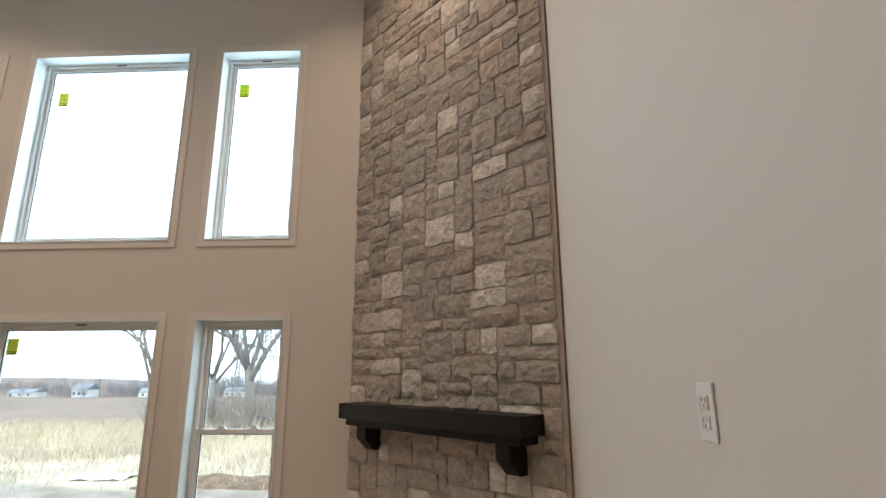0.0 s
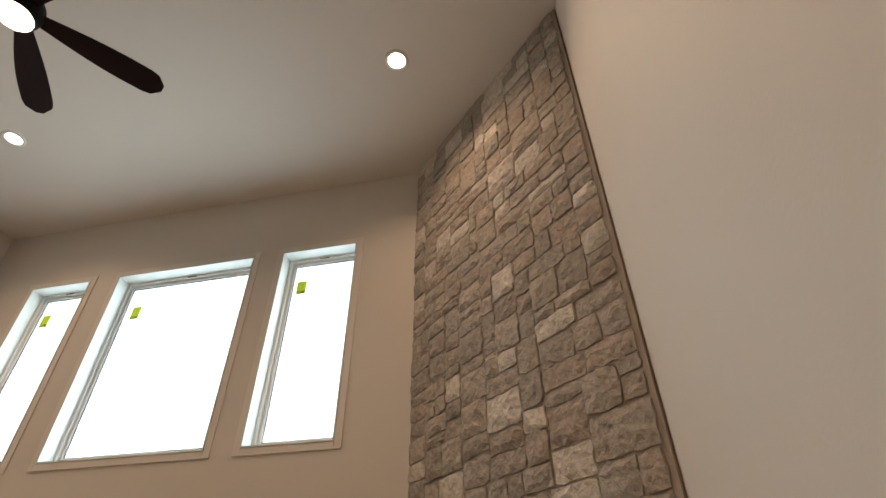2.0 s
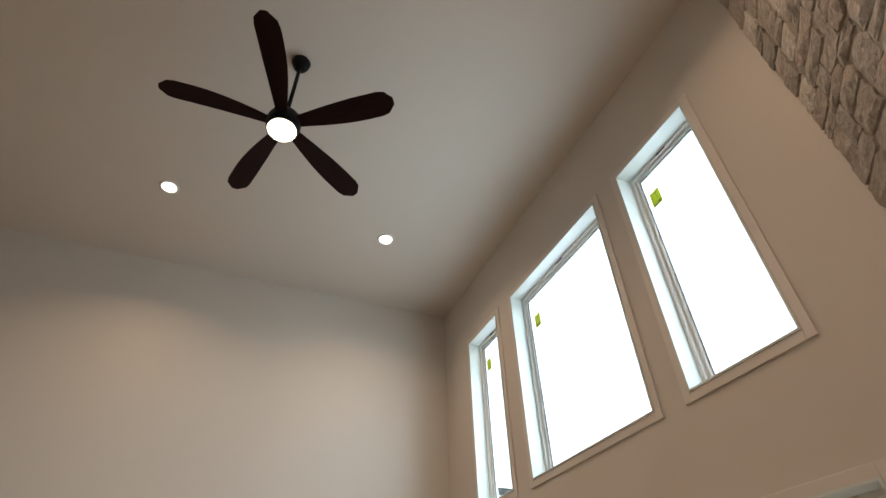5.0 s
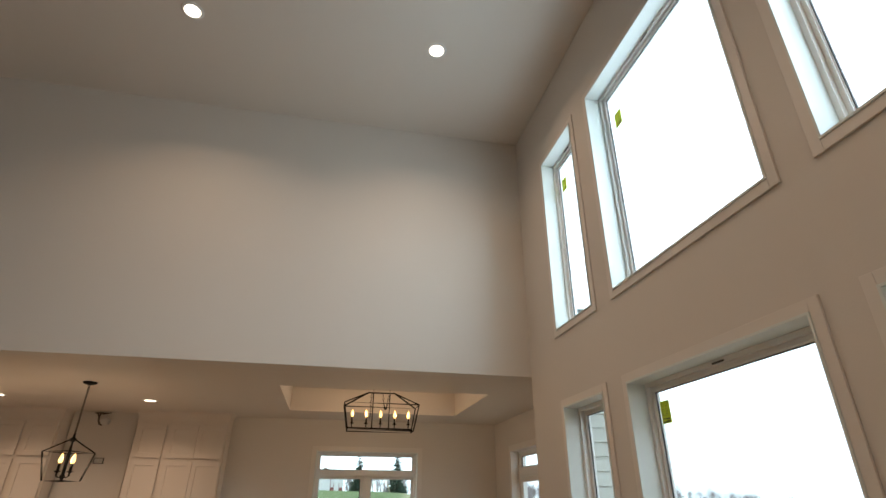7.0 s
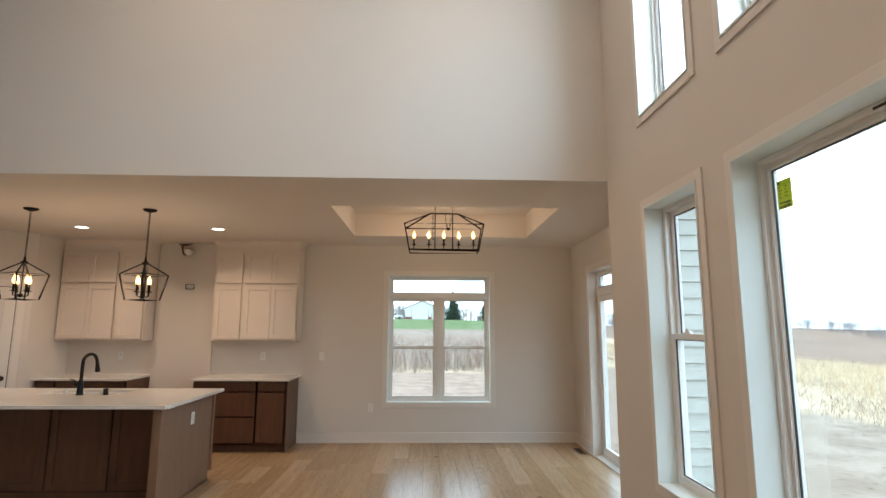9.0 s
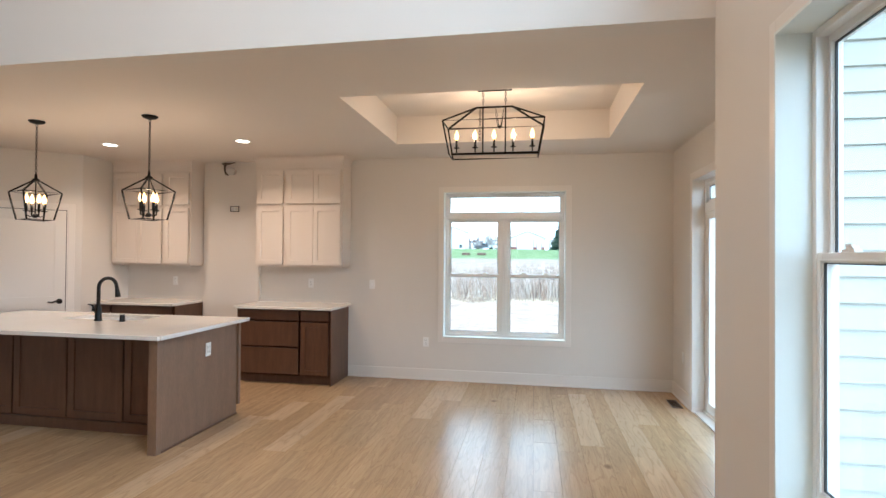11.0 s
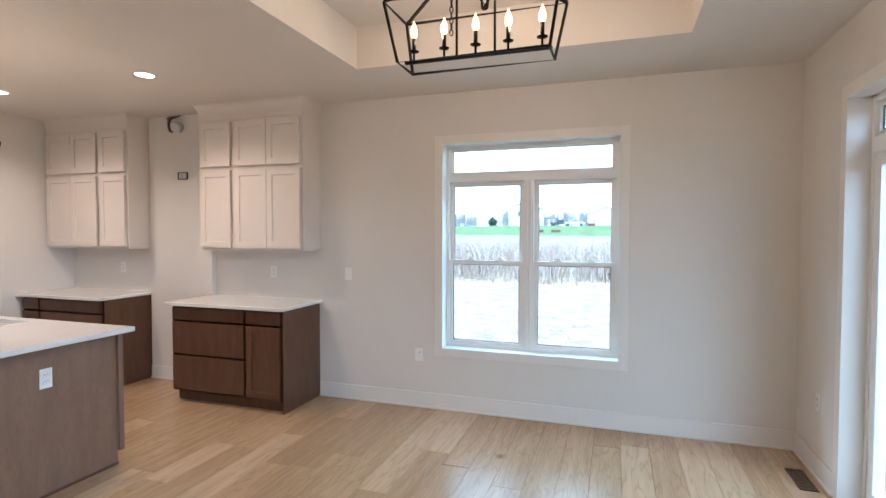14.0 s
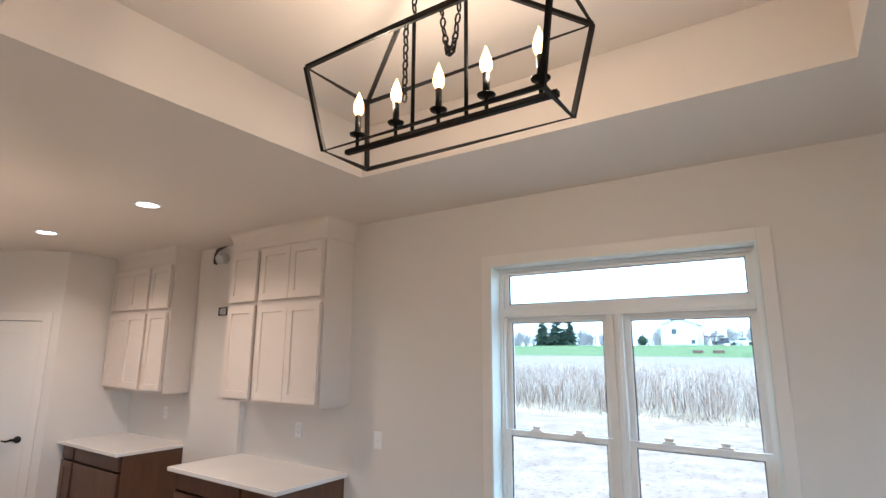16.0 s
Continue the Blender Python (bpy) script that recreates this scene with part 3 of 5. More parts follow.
def upper_cabinet(y0, y1, doors, ends, label):
    e = empty("wall_cabinet", (WEST, (y0 + y1) / 2, 1.385), 0, label, "cabinet", "kitchen cabinets")
    inv = Matrix.Translation((-WEST, -(y0 + y1) / 2, -1.385))
    x_front = -8.482
    parts_before = set(e.children)
    part("body", boxes((WEST + 0.001, x_front, y0, y1, 1.385, 2.595), bevel=0.002), CABWHITE, e)
    bm = boxes((WEST + 0.001, x_front + 0.006, y0 - (0.004 if ends[0] else 0), y1 + 0.004, 2.595, 2.64), bevel=0.002)
    crown(bm, y0, y1, WEST + 0.001, x_front + 0.006, 2.64, LOW - 0.001, 0.052, ends)
    part("crown_moulding", bm, CABWHITE, e)
    part("light_rail", boxes((WEST + 0.03, x_front - 0.004, y0 + 0.01, y1 - 0.01, 1.373, 1.385)), CABWHITE, e)
    for a, b in doors:
        shaker("lower_door", e, a, b, 1.405, 2.122, x_front + 0.010, CABWHITE)
        shaker("upper_door", e, a, b, 2.163, 2.570, x_front + 0.010, CABWHITE)
    for ob in e.children:
        ob.data.transform(inv)
    return e


def base_cabinet(y0, y1, label, fronts):
    e = empty("base_cabinet", (WEST, (y0 + y1) / 2, 0), 0, label, "cabinet", "kitchen cabinets")
    inv = Matrix.Translation((-WEST, -(y0 + y1) / 2, 0))
    xf = -8.212
    part("body", boxes((WEST + 0.001, xf, y0, y1, 0.1, 0.884), (xf - 0.001, xf + 0.0, y0, y1, 0.1, 0.884)), WOOD, e)
    part("toe_kick", boxes((WEST + 0.001, xf - 0.06, y0 + 0.002, y1 - 0.002, 0, 0.1)), WOOD, e)
    part("end_panel", boxes((WEST + 0.001, xf + 0.012, y1, y1 + 0.012, 0.0, 0.884), bevel=0.001), WOOD, e)
    for kind, a, b, c, d in fronts:
        (shaker if kind == "door" else flat_front)("cabinet_door" if kind == "door" else "drawer_front", e, a, b, c, d, xf + 0.004, WOOD)
    for ob in e.children:
        ob.data.transform(inv)
    return e


upper_cabinet(0.115, 1.262, ((0.150, 0.494), (0.543, 0.893), (0.898, 1.246)), (True, True), "white shaker wall cabinet with stacked doors beside the dining area")
upper_cabinet(-1.95, -0.79, ((-1.922, -1.560), (-1.555, -1.200), (-1.152, -0.812)), (False, True), "white shaker wall cabinet with stacked doors by the pantry wall")
base_cabinet(0.045, 1.235, "brown stained base cabinet with three drawers and a door", (("drawer", 0.06, 0.845, 0.755, 0.868), ("drawer", 0.06, 0.845, 0.445, 0.738), ("drawer", 0.06, 0.845, 0.118, 0.428),
             ("drawer", 0.875, 1.215, 0.755, 0.868), ("door", 0.875, 1.215, 0.118, 0.738)))
base_cabinet(-1.945, -0.80, "brown stained base cabinet with drawers under a white countertop", (("drawer", -1.925, -1.70, 0.755, 0.868), ("drawer", -1.665, -0.825, 0.755, 0.868), ("door", -1.925, -1.70, 0.118, 0.738),
             ("drawer", -1.665, -0.825, 0.445, 0.738), ("drawer", -1.665, -0.825, 0.118, 0.428)))
for y0, y1 in ((0.028, 1.277), (-1.95, -0.778)):
    e = part("countertop", boxes((0.001, 0.632, 0, y1 - y0, 0, 0.03), bevel=0.004), QUARTZ)
    e.matrix_world = pose(WEST, y0, 0.885)
    tagged(e, "white quartz countertop slab on a brown base cabinet", "countertop", "kitchen countertops")

# island
IY0, IY1 = -1.75, 0.85
IX0, IX1 = -7.13, -5.90
island = empty("kitchen_island", (-6.7, -0.4, 0), 0, "brown stained island with a plain end panel and framed back panels", "island")
inv = Matrix.Translation((6.7, 0.4, 0))
BX = -6.385
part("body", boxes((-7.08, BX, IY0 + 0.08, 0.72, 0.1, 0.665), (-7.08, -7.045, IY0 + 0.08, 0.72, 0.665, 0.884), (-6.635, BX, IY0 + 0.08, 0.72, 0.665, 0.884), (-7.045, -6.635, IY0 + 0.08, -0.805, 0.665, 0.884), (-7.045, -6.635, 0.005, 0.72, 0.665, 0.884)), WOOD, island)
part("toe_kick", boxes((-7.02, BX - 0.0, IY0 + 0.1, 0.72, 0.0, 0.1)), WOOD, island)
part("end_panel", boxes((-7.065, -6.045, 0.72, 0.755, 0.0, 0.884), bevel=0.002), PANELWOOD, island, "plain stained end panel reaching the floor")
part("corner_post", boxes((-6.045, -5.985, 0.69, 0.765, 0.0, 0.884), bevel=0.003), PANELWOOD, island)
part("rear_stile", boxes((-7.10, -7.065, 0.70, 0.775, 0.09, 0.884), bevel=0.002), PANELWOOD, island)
part("shoe_moulding", boxes((-7.06, -6.045, 0.755, 0.767, 0.0, 0.016), bevel=0.003), WOOD, island)
k = 0
y = 0.70
while y - 0.56 > IY0:
    shaker("back_panel", island, y - 0.55, y - 0.01, 0.105, 0.87, BX + 0.001, WOOD, 0.06)
    y -= 0.56
part("base_trim", boxes((BX + 0.001, BX + 0.018, IY0 + 0.1, 0.718, 0.0, 0.09), bevel=0.003), WOOD, island)
for ob in island.children:
    ob.data.transform(inv)
# top with the cut-out for the sink
SINK = (-7.04, -6.66, -0.78, -0.02)
bm = slab_with_holes((IX0, IX1), (IY0, IY1), [SINK], 0.031)
bmesh.ops.transform(bm, matrix=Matrix(((1, 0, 0, 0), (0, 0, 1, 0), (0, 1, 0, 0), (0, 0, 0, 1))), verts=bm.verts)
bmesh.ops.recalc_face_normals(bm, faces=bm.faces)
outer = [ed for ed in bm.edges if all(abs(v.co.x - IX1) < 1e-5 and abs(v.co.y - IY1) < 1e-5 for v in ed.verts)]
bmesh.ops.bevel(bm, geom=outer, offset=0.02, segments=3, affect="EDGES")
sharp = [ed for ed in bm.edges if ed.is_manifold and len(ed.link_faces) == 2 and ed.calc_face_angle(0) > 0.8]
bmesh.ops.bevel(bm, geom=sharp, offset=0.003, segments=2, affect="EDGES")
top = part("island_countertop", bm, QUARTZ)
top.matrix_world = pose(0, 0, 0.885)
tagged(top, "white quartz island top with a sink cut-out", "countertop", "kitchen countertops")
e = empty("sink", ((SINK[0] + SINK[1]) / 2, (SINK[2] + SINK[3]) / 2, 0.884), 0, "white undermount sink set in the island", "sink")
hw, hl = (SINK[1] - SINK[0]) / 2, (SINK[3] - SINK[2]) / 2
part("basin", boxes((-hw - 0.015, -hw, -hl, hl, -0.2, 0), (hw, hw + 0.015, -hl, hl, -0.2, 0), (-hw, hw, -hl - 0.015, -hl, -0.2, 0), (-hw, hw, hl, hl + 0.015, -0.2, 0), (-hw, hw, -hl, hl, -0.21, -0.2), bevel=0.003), PLASTIC, e)
bm = bmesh.new()
lathe(bm, [(0.045, 0), (0.045, 0.004), (0.03, 0.004)], (0, 0, -0.2))
part("drain", bm, CHROME, e)

# faucet: tall gooseneck that pours towards the kitchen
f = empty("faucet", (-6.58, -0.325, 0.915), 0, "matte black gooseneck kitchen faucet with side lever", "faucet")
bm = bmesh.new()
lathe(bm, [(0.034, 0), (0.034, 0.006), (0.028, 0.02), (0.026, 0.11), (0.019, 0.13), (0.017, 0.16)], sides=18)
arc = [(0, 0, 0.15), (0, 0, 0.30)]
for k in range(1, 10):
    a = math.pi * k / 10
    arc.append((-0.085 + 0.085 * math.cos(a), 0.03 * (1 - math.cos(a)) / 2, 0.30 + 0.085 * math.sin(a)))
arc += [(-0.173, 0.032, 0.29)]
part("spout", bm, MATTEBLACK, f)
part("neck", tube(bmesh.new(), arc, 0.0155, 12), MATTEBLACK, f)
part("spray_head", tube(bmesh.new(), [(-0.172, 0.032, 0.295), (-0.176, 0.034, 0.26), (-0.182, 0.037, 0.205)], [0.016, 0.019, 0.024], 14), MATTEBLACK, f)
bm = tube(bmesh.new(), [(0, -0.02, 0.10), (0, -0.055, 0.10)], 0.017, 12)
tube(bm, [(0, -0.048, 0.10), (0.004, -0.058, 0.14), (0.01, -0.1, 0.15)], [0.011, 0.008, 0.005], 8)
part("lever", bm, MATTEBLACK, f)
bm = bmesh.new()
lathe(bm, [(0.026, 0), (0.026, 0.006), (0.022, 0.01), (0.021, 0.058), (0.018, 0.062)], sides=16)
s = part("soap_cap", bm, MATTEBLACK)
s.matrix_world = pose(-6.59, -0.085, 0.915)
tagged(s, "short black air switch cap standing on the island top", "faucet accessory")

# ---- lamps ----
def lamp(name, kind, at, power, color, size=0.05, aim=None):
    ob = new(name, bpy.data.lights.new(name, kind))
    ob.data.energy, ob.data.color = power, color
    if kind == "AREA":
        ob.data.shape, ob.data.size = "DISK", size
        ob.matrix_world = look(at, aim or (at[0], at[1] + 0.0001, at[2] - 1))
    else:
        ob.data.shadow_soft_size = size
        ob.matrix_world = Matrix.Translation(at)
    return ob


def downlight(x, y, z, power):
    e = empty("recessed_downlight", (x, y, z), 0, "lit white recessed ceiling downlight with a slim trim ring", "ceiling light", "recessed downlights")
    bm = bmesh.new()
    prof = [(0.066, -0.004), (0.070, -0.008), (0.088, -0.006), (0.092, 0.0)]
    rings = []
    for r, h in prof:
        rings.append([bm.verts.new((r * math.cos(k * math.pi / 14), r * math.sin(k * math.pi / 14), h)) for k in range(28)])
    for a, b in zip(rings, rings[1:]):
        for k in range(28):
            bm.faces.new((a[k], b[k], b[(k + 1) % 28], a[(k + 1) % 28])).smooth = True
    part("trim_ring", bm, PLASTIC, e)
    bm = bmesh.new()
    bmesh.ops.create_circle(bm, cap_ends=True, radius=0.067, segments=28, matrix=Matrix.Translation((0, 0, -0.0045)))
    bmesh.ops.reverse_faces(bm, faces=bm.faces)
    part("lens", bm, CANGLOW, e)
    lamp("downlight_lamp", "AREA", (x, y, z - 0.012), power, WARM_CAN, 0.12).data.spread = radians(138)
    return e


WARM_CAN = (1.0, 0.68, 0.43)
for x, y in ((-0.60, 3.28), (-4.08, 3.28), (-4.08, 1.16), (-0.60, 1.16)):
    downlight(x, y, TOP, CAN_POWER * 1.6)
for x, y in ((-7.557, 0.487), (-7.525, -1.111)):
    downlight(x, y, LOW, CAN_POWER * 1.1)


def chain(bm, a, b, size=0.026, wire=0.0028, sag=0.0):
    """Links of a chain from a to b."""
    a, b = Vector(a), Vector(b)
    steps = max(2, int(((b - a).length + sag * 2) / (size * 0.78)))
    pts = [a.lerp(b, k / steps) - Vector((0, 0, 4 * sag * (k / steps) * (1 - k / steps))) for k in range(steps + 1)]
    for k in range(steps):
        p, q = pts[k], pts[k + 1]
        d = (q - p).normalized()
        side = d.cross(Vector((0, 1, 0.1))).normalized()
        if k % 2:
            side = d.cross(side)
        mid, hl, hw = (p + q) / 2, size / 2, size * 0.26
        ring = [mid + d * (hl * math.cos(t)) + side * (hw * math.sin(t)) for t in (i * math.pi / 4 for i in range(8))]
        tube(bm, ring, wire, 4, closed=True)
    return bm


def bulb(parent, x, y, z, flames):
    """A candle: drip pan, sleeve and flame-shaped bulb, standing on z."""
    bm = bmesh.new()
    lathe(bm, [(0.006, -0.035), (0.006, 0.0), (0.026, 0.006), (0.028, 0.010), (0.010, 0.012)], (x, y, z), 14)
    lathe(bm, [(0.0105, 0.012), (0.0105, 0.078)], (x, y, z), 12)
    part("candle_sleeve", bm, BLACK, parent)
    bm = bmesh.new()
    lathe(bm, [(0.009, 0.078), (0.0165, 0.092), (0.0185, 0.105), (0.0165, 0.122), (0.010, 0.142), (0.004, 0.158), (0.0015, 0.166)], (x, y, z), 12)
    flames.append(part("candle_bulb", bm, FILAMENT, parent, "glowing flame-shaped bulb"))


def cage(parent, hx, hy, bx, by, z_top, z_bot, apex, bar):
    """Four-sided lantern cage: ring above, smaller ring below, bars rising to the apex."""
    up = [(sx * hx, sy * hy, z_top) for sx, sy in ((-1, -1), (1, -1), (1, 1), (-1, 1))]
    lo = [(sx * bx, sy * by, z_bot) for sx, sy in ((-1, -1), (1, -1), (1, 1), (-1, 1))]
    ring = bmesh.new()
    tube(ring, up, bar, 4, closed=True)
    part("upper_ring", ring, BLACK, parent)
    part("lower_ring", tube(bmesh.new(), lo, bar, 4, closed=True), BLACK, parent)
    for a, b in zip(up, lo):
        part("side_bar", tube(bmesh.new(), [a, b], bar, 4), BLACK, parent)
    for k, a in enumerate(up):
        part("roof_bar", tube(bmesh.new(), [a, apex[k]], bar, 4), BLACK, parent)


def pendant(x, y):
    e = empty("pendant_light", (x, y, LOW), -20.5, "black cage pendant with four lit candle bulbs above the island", "pendant light", "island pendants")
    bm = bmesh.new()
    lathe(bm, [(0.02, -0.03), (0.055, -0.018), (0.066, -0.006), (0.066, -0.0005)], sides=24)
    part("canopy", bm, BLACK, e)
    part("chain", chain(bmesh.new(), (0, 0, -0.03), (0, 0, -0.50), 0.032), BLACK, e)
    bm = bmesh.new()
    lathe(bm, [(0.014, -0.57), (0.03, -0.555), (0.03, -0.54), (0.012, -0.53), (0.010, -0.49)], sides=14)
    tube(bm, [(0, 0, -0.56), (0, 0, -0.885)], 0.006, 8)
    lathe(bm, [(0.012, -0.895), (0.022, -0.885), (0.022, -0.865), (0.008, -0.855)], sides=12)
    part("stem", bm, BLACK, e)
    cage(e, 0.150, 0.150, 0.106, 0.106, -0.664, -0.915, [(0.012 * sx, 0.012 * sy, -0.548) for sx, sy in ((-1, -1), (1, -1), (1, 1), (-1, 1))], 0.0080)
    flames = []
    arms = bmesh.new()
    for k in range(4):
        a = radians(0.5 + 90 * k)
        px, py = 0.07 * math.cos(a), 0.07 * math.sin(a)
        tube(arms, [(0, 0, -0.875), (px * 0.6, py * 0.6, -0.885), (px, py, -0.872), (px, py, -0.845)], 0.0045, 6)
        bulb(e, px, py, -0.84, flames)
    part("arms", arms, BLACK, e)
    lamp("pendant_lamp", "POINT", (x, y, LOW - 0.72), BULB_POWER * 1.9, WARM, 0.05)
    return e


pendant(-6.530, 0.215)
pendant(-6.530, -0.965)

# long lantern chandelier in the tray
CX, CY = -7.09, 3.21
e = empty("chandelier", (CX, CY, TRAY_TOP), 0, "black rectangular cage chandelier with five lit candle bulbs", "chandelier")
part("canopy", boxes((-0.055, 0.055, -0.155, 0.155, -0.028, -0.0005), bevel=0.004), BLACK, e)
ZR, ZB, ZA = -0.330, -0.625, -0.185
cage(e, 0.152, 0.440, 0.105, 0.385, ZR, ZB, [(0, -0.16, ZA), (0, -0.16, ZA), (0, 0.16, ZA), (0, 0.16, ZA)], 0.0095)
part("ridge_bar", tube(bmesh.new(), [(0, -0.16, ZA), (0, 0.16, ZA)], 0.0095, 4), BLACK, e)
part("lamp_bar", boxes((-0.011, 0.011, -0.385, 0.385, ZB + 0.02, ZB + 0.036), bevel=0.002), BLACK, e)
for s in (-1, 1):
    part("chain", chain(bmesh.new(), (0, 0.1 * s, -0.028), (0, 0.1 * s, ZA + 0.02), 0.034, 0.0033), BLACK, e)
    part("rod", tube(bmesh.new(), [(0, 0.1 * s, ZA), (0, 0.1 * s, ZB + 0.03)], 0.0065, 8), BLACK, e)
bm = chain(bmesh.new(), (0.01, -0.125, ZA - 0.01), (0.012, -0.125, ZA - 0.30), 0.034, 0.0033)
part("spare_chain", bm, BLACK, e, "spare chain hanging from the ridge")
bm = chain(bmesh.new(), (0.01, 0.015, ZA - 0.01), (0.012, 0.085, ZA - 0.02), 0.034, 0.0033, sag=0.17)
part("spare_chain", bm, BLACK, e, "spare chain looped over the ridge")
flames = []
for k in range(5):
    bulb(e, 0, -0.336 + 0.168 * k, ZB + 0.075, flames)
for s in (-1, 1):
    lamp("chandelier_lamp", "POINT", (CX, CY + 0.2 * s, TRAY_TOP - 0.43), BULB_POWER * 3.0, WARM, 0.04)

# ceiling fan
FX, FY, FZ = -2.355, 2.075, 4.665
e = empty("ceiling_fan", (FX, FY, TOP), 0, "dark bronze ceiling fan with five walnut blades and a lit globe", "ceiling fan")
def at_z(z): return z - TOP
bm = bmesh.new()
lathe(bm, [(0.03, -0.075), (0.055, -0.055), (0.068, -0.015), (0.070, -0.0005)], sides=24)
part("canopy", bm, BLACK, e)
part("downrod", tube(bmesh.new(), [(0, 0, -0.07), (0, 0, at_z(FZ) + 0.14)], 0.0135, 12), BLACK, e)
bm = bmesh.new()
lathe(bm, [(0.096, -0.045), (0.106, -0.03), (0.112, 0.0), (0.112, 0.05), (0.10, 0.085), (0.06, 0.11), (0.03, 0.15)], (0, 0, at_z(FZ)), 32)
part("motor_housing", bm, BLACK, e)
bm = bmesh.new()
lathe(bm, [(0.05, -0.070), (0.08, -0.062), (0.092, -0.05), (0.095, -0.040)], (0, 0, at_z(FZ)), 32)
part("globe", bm, FANGLOW, e, "lit white glass globe")
def blade_mesh():
    bm = bmesh.new()
    secs = []
    for k in range(15):
        u = k / 14
        r = 0.10 + 0.66 * u
        w = 0.038 + 0.043 * math.sin(min(1, u * 1.25) * math.pi * 0.55)
        if u > 0.86:
            w *= math.sqrt(max(0.04, 1 - ((u - 0.86) / 0.145) ** 2))
        tilt = radians(13)
        droop = 0.012 * math.sin(u * math.pi)
        off = 0.012 * math.sin(u * math.pi)
        row = []
        for s, zz in ((-1, 0.0035), (1, 0.0035), (1, -0.0035), (-1, -0.0035)):
            y = s * w + off
            row.append(bm.verts.new((r, y * math.cos(tilt), -y * math.sin(tilt) + zz + droop)))
        secs.append(row)
    for a, b in zip(secs, secs[1:]):
        for k in range(4):
            bm.faces.new((a[k], a[(k + 1) % 4], b[(k + 1) % 4], b[k]))
    bm.faces.new(secs[0][::-1])
    bm.faces.new(secs[-1])
    bmesh.ops.recalc_face_normals(bm, faces=bm.faces)
    return bm
blades = part("blade", blade_mesh(), BLADE, e)
for k in range(5):
    ob = blades if k == 0 else new("blade", blades.data)
    ob.parent = e
    ob.matrix_basis = pose(0, 0, at_z(FZ) + 0.02, 0, 0, 55 + 72 * k)
lamp("fan_lamp", "AREA", (FX, FY, FZ - 0.085), FAN_POWER, (1.0, 0.86, 0.70), 0.2)

# daylight standing in the upper window openings
def daylight(name, x0, x1, y, z0, z1, radiance, color=(0.74, 0.92, 1.0)):
    ob = new(name, bpy.data.lights.new(name, "AREA"))
    d = ob.data
    d.shape, d.size, d.size_y, d.color = "RECTANGLE", x1 - x0, z1 - z0, color
    d.energy = radiance * math.pi * (x1 - x0) * (z1 - z0)
    ob.matrix_world = look(((x0 + x1) / 2, y, (z0 + z1) / 2), ((x0 + x1) / 2, y - 1, (z0 + z1) / 2))
    return ob


for a, b in COLS.values():
    daylight("window_daylight", a + 0.02, b - 0.02, NORTH + THICK + 0.03, UP_Z[0] + 0.02, UP_Z[1] - 0.02, DAY)

# ---- small fittings ----
def plate(name, at, rz, kind="outlet", color=None, w=0.07, h=0.115, label=""):
    """A wall plate; its face looks along its own -y."""
    e = empty(name, at, rz, label or "white duplex outlet in a plain wall plate", "outlet" if kind == "outlet" else "light switch", "wall plates")
    part("cover_plate", boxes((-w / 2, w / 2, -0.006, -0.0005, -h / 2, h / 2), bevel=0.002), PLASTIC, e)
    if kind == "outlet":
        for s in (-1, 1):
            o = part("receptacle", boxes((-0.017, 0.017, -0.0085, -0.006, s * 0.0195 - 0.0135, s * 0.0195 + 0.0135), bevel=0.003), PLASTIC, e)
            part("slots", boxes((-0.0085, -0.0060, -0.009, -0.0084, s * 0.0195 - 0.001, s * 0.0195 + 0.009), (0.006, 0.0085, -0.009, -0.0084, s * 0.0195 - 0.001, s * 0.0195 + 0.009), (-0.002, 0.002, -0.009, -0.0084, s * 0.0195 - 0.009, s * 0.0195 - 0.005)), SLOT, o)
    else:
        part("toggle", boxes((-0.005, 0.005, -0.016, -0.006, -0.012, 0.004), bevel=0.002), PLASTIC, e)
    return e


plate("outlet", (EAST, 1.68, 1.884), -90, label="white duplex outlet plate high on the bare tan wall")
plate("outlet", (WEST, 2.255, 0.465), 90, label="white duplex outlet plate low on the dining wall")
plate("outlet", (WEST, 0.735, 1.165), 90, label="white duplex outlet plate over the counter")
plate("outlet", (WEST, -1.22, 1.165), 90, label="white duplex outlet plate over the pantry counter")
plate("light_switch", (WEST, 1.555, 1.165), 90, kind="switch", label="white toggle switch plate beside the counter")
plate("outlet", (-8.36, DINING_NORTH, 0.47), 0, label="white duplex outlet plate beside the patio door")
plate("outlet", (-6.615, 0.755, 0.695), 180, label="white duplex outlet plate on the island end panel")

# cut wires and an open duct where the range hood will go
CHX = WEST + 0.05
e = empty("hood_duct", (CHX, -0.40, 2.66), 0, "unfinished hood duct stub with torn drywall near the ceiling", "duct")
bm = bmesh.new()
tube(bm, [(0.0005, 0.045, -0.035), (0.045, 0.045, -0.040), (0.075, 0.050, -0.055)], [0.050, 0.050, 0.047], 22)
part("pipe", bm, DUCTMETAL, e, "round pale metal duct end")
bm = bmesh.new()
tube(bm, [(0.004, -0.12, 0.066), (0.020, -0.08, 0.060), (0.032, -0.04, 0.066), (0.040, 0.0, 0.056), (0.050, 0.05, 0.060), (0.045, 0.10, 0.070)], [0.007, 0.012, 0.010, 0.015, 0.008, 0.004], 6)
tube(bm, [(0.03, -0.035, 0.055), (0.055, -0.045, 0.015), (0.070, -0.030, -0.045), (0.080, -0.005, -0.085), (0.082, 0.030, -0.100)], [0.010, 0.013, 0.012, 0.014, 0.007], 6)
tube(bm, [(0.025, -0.08, 0.060), (0.040, -0.06, 0.030), (0.050, -0.048, 0.020)], [0.006, 0.010, 0.005], 6)
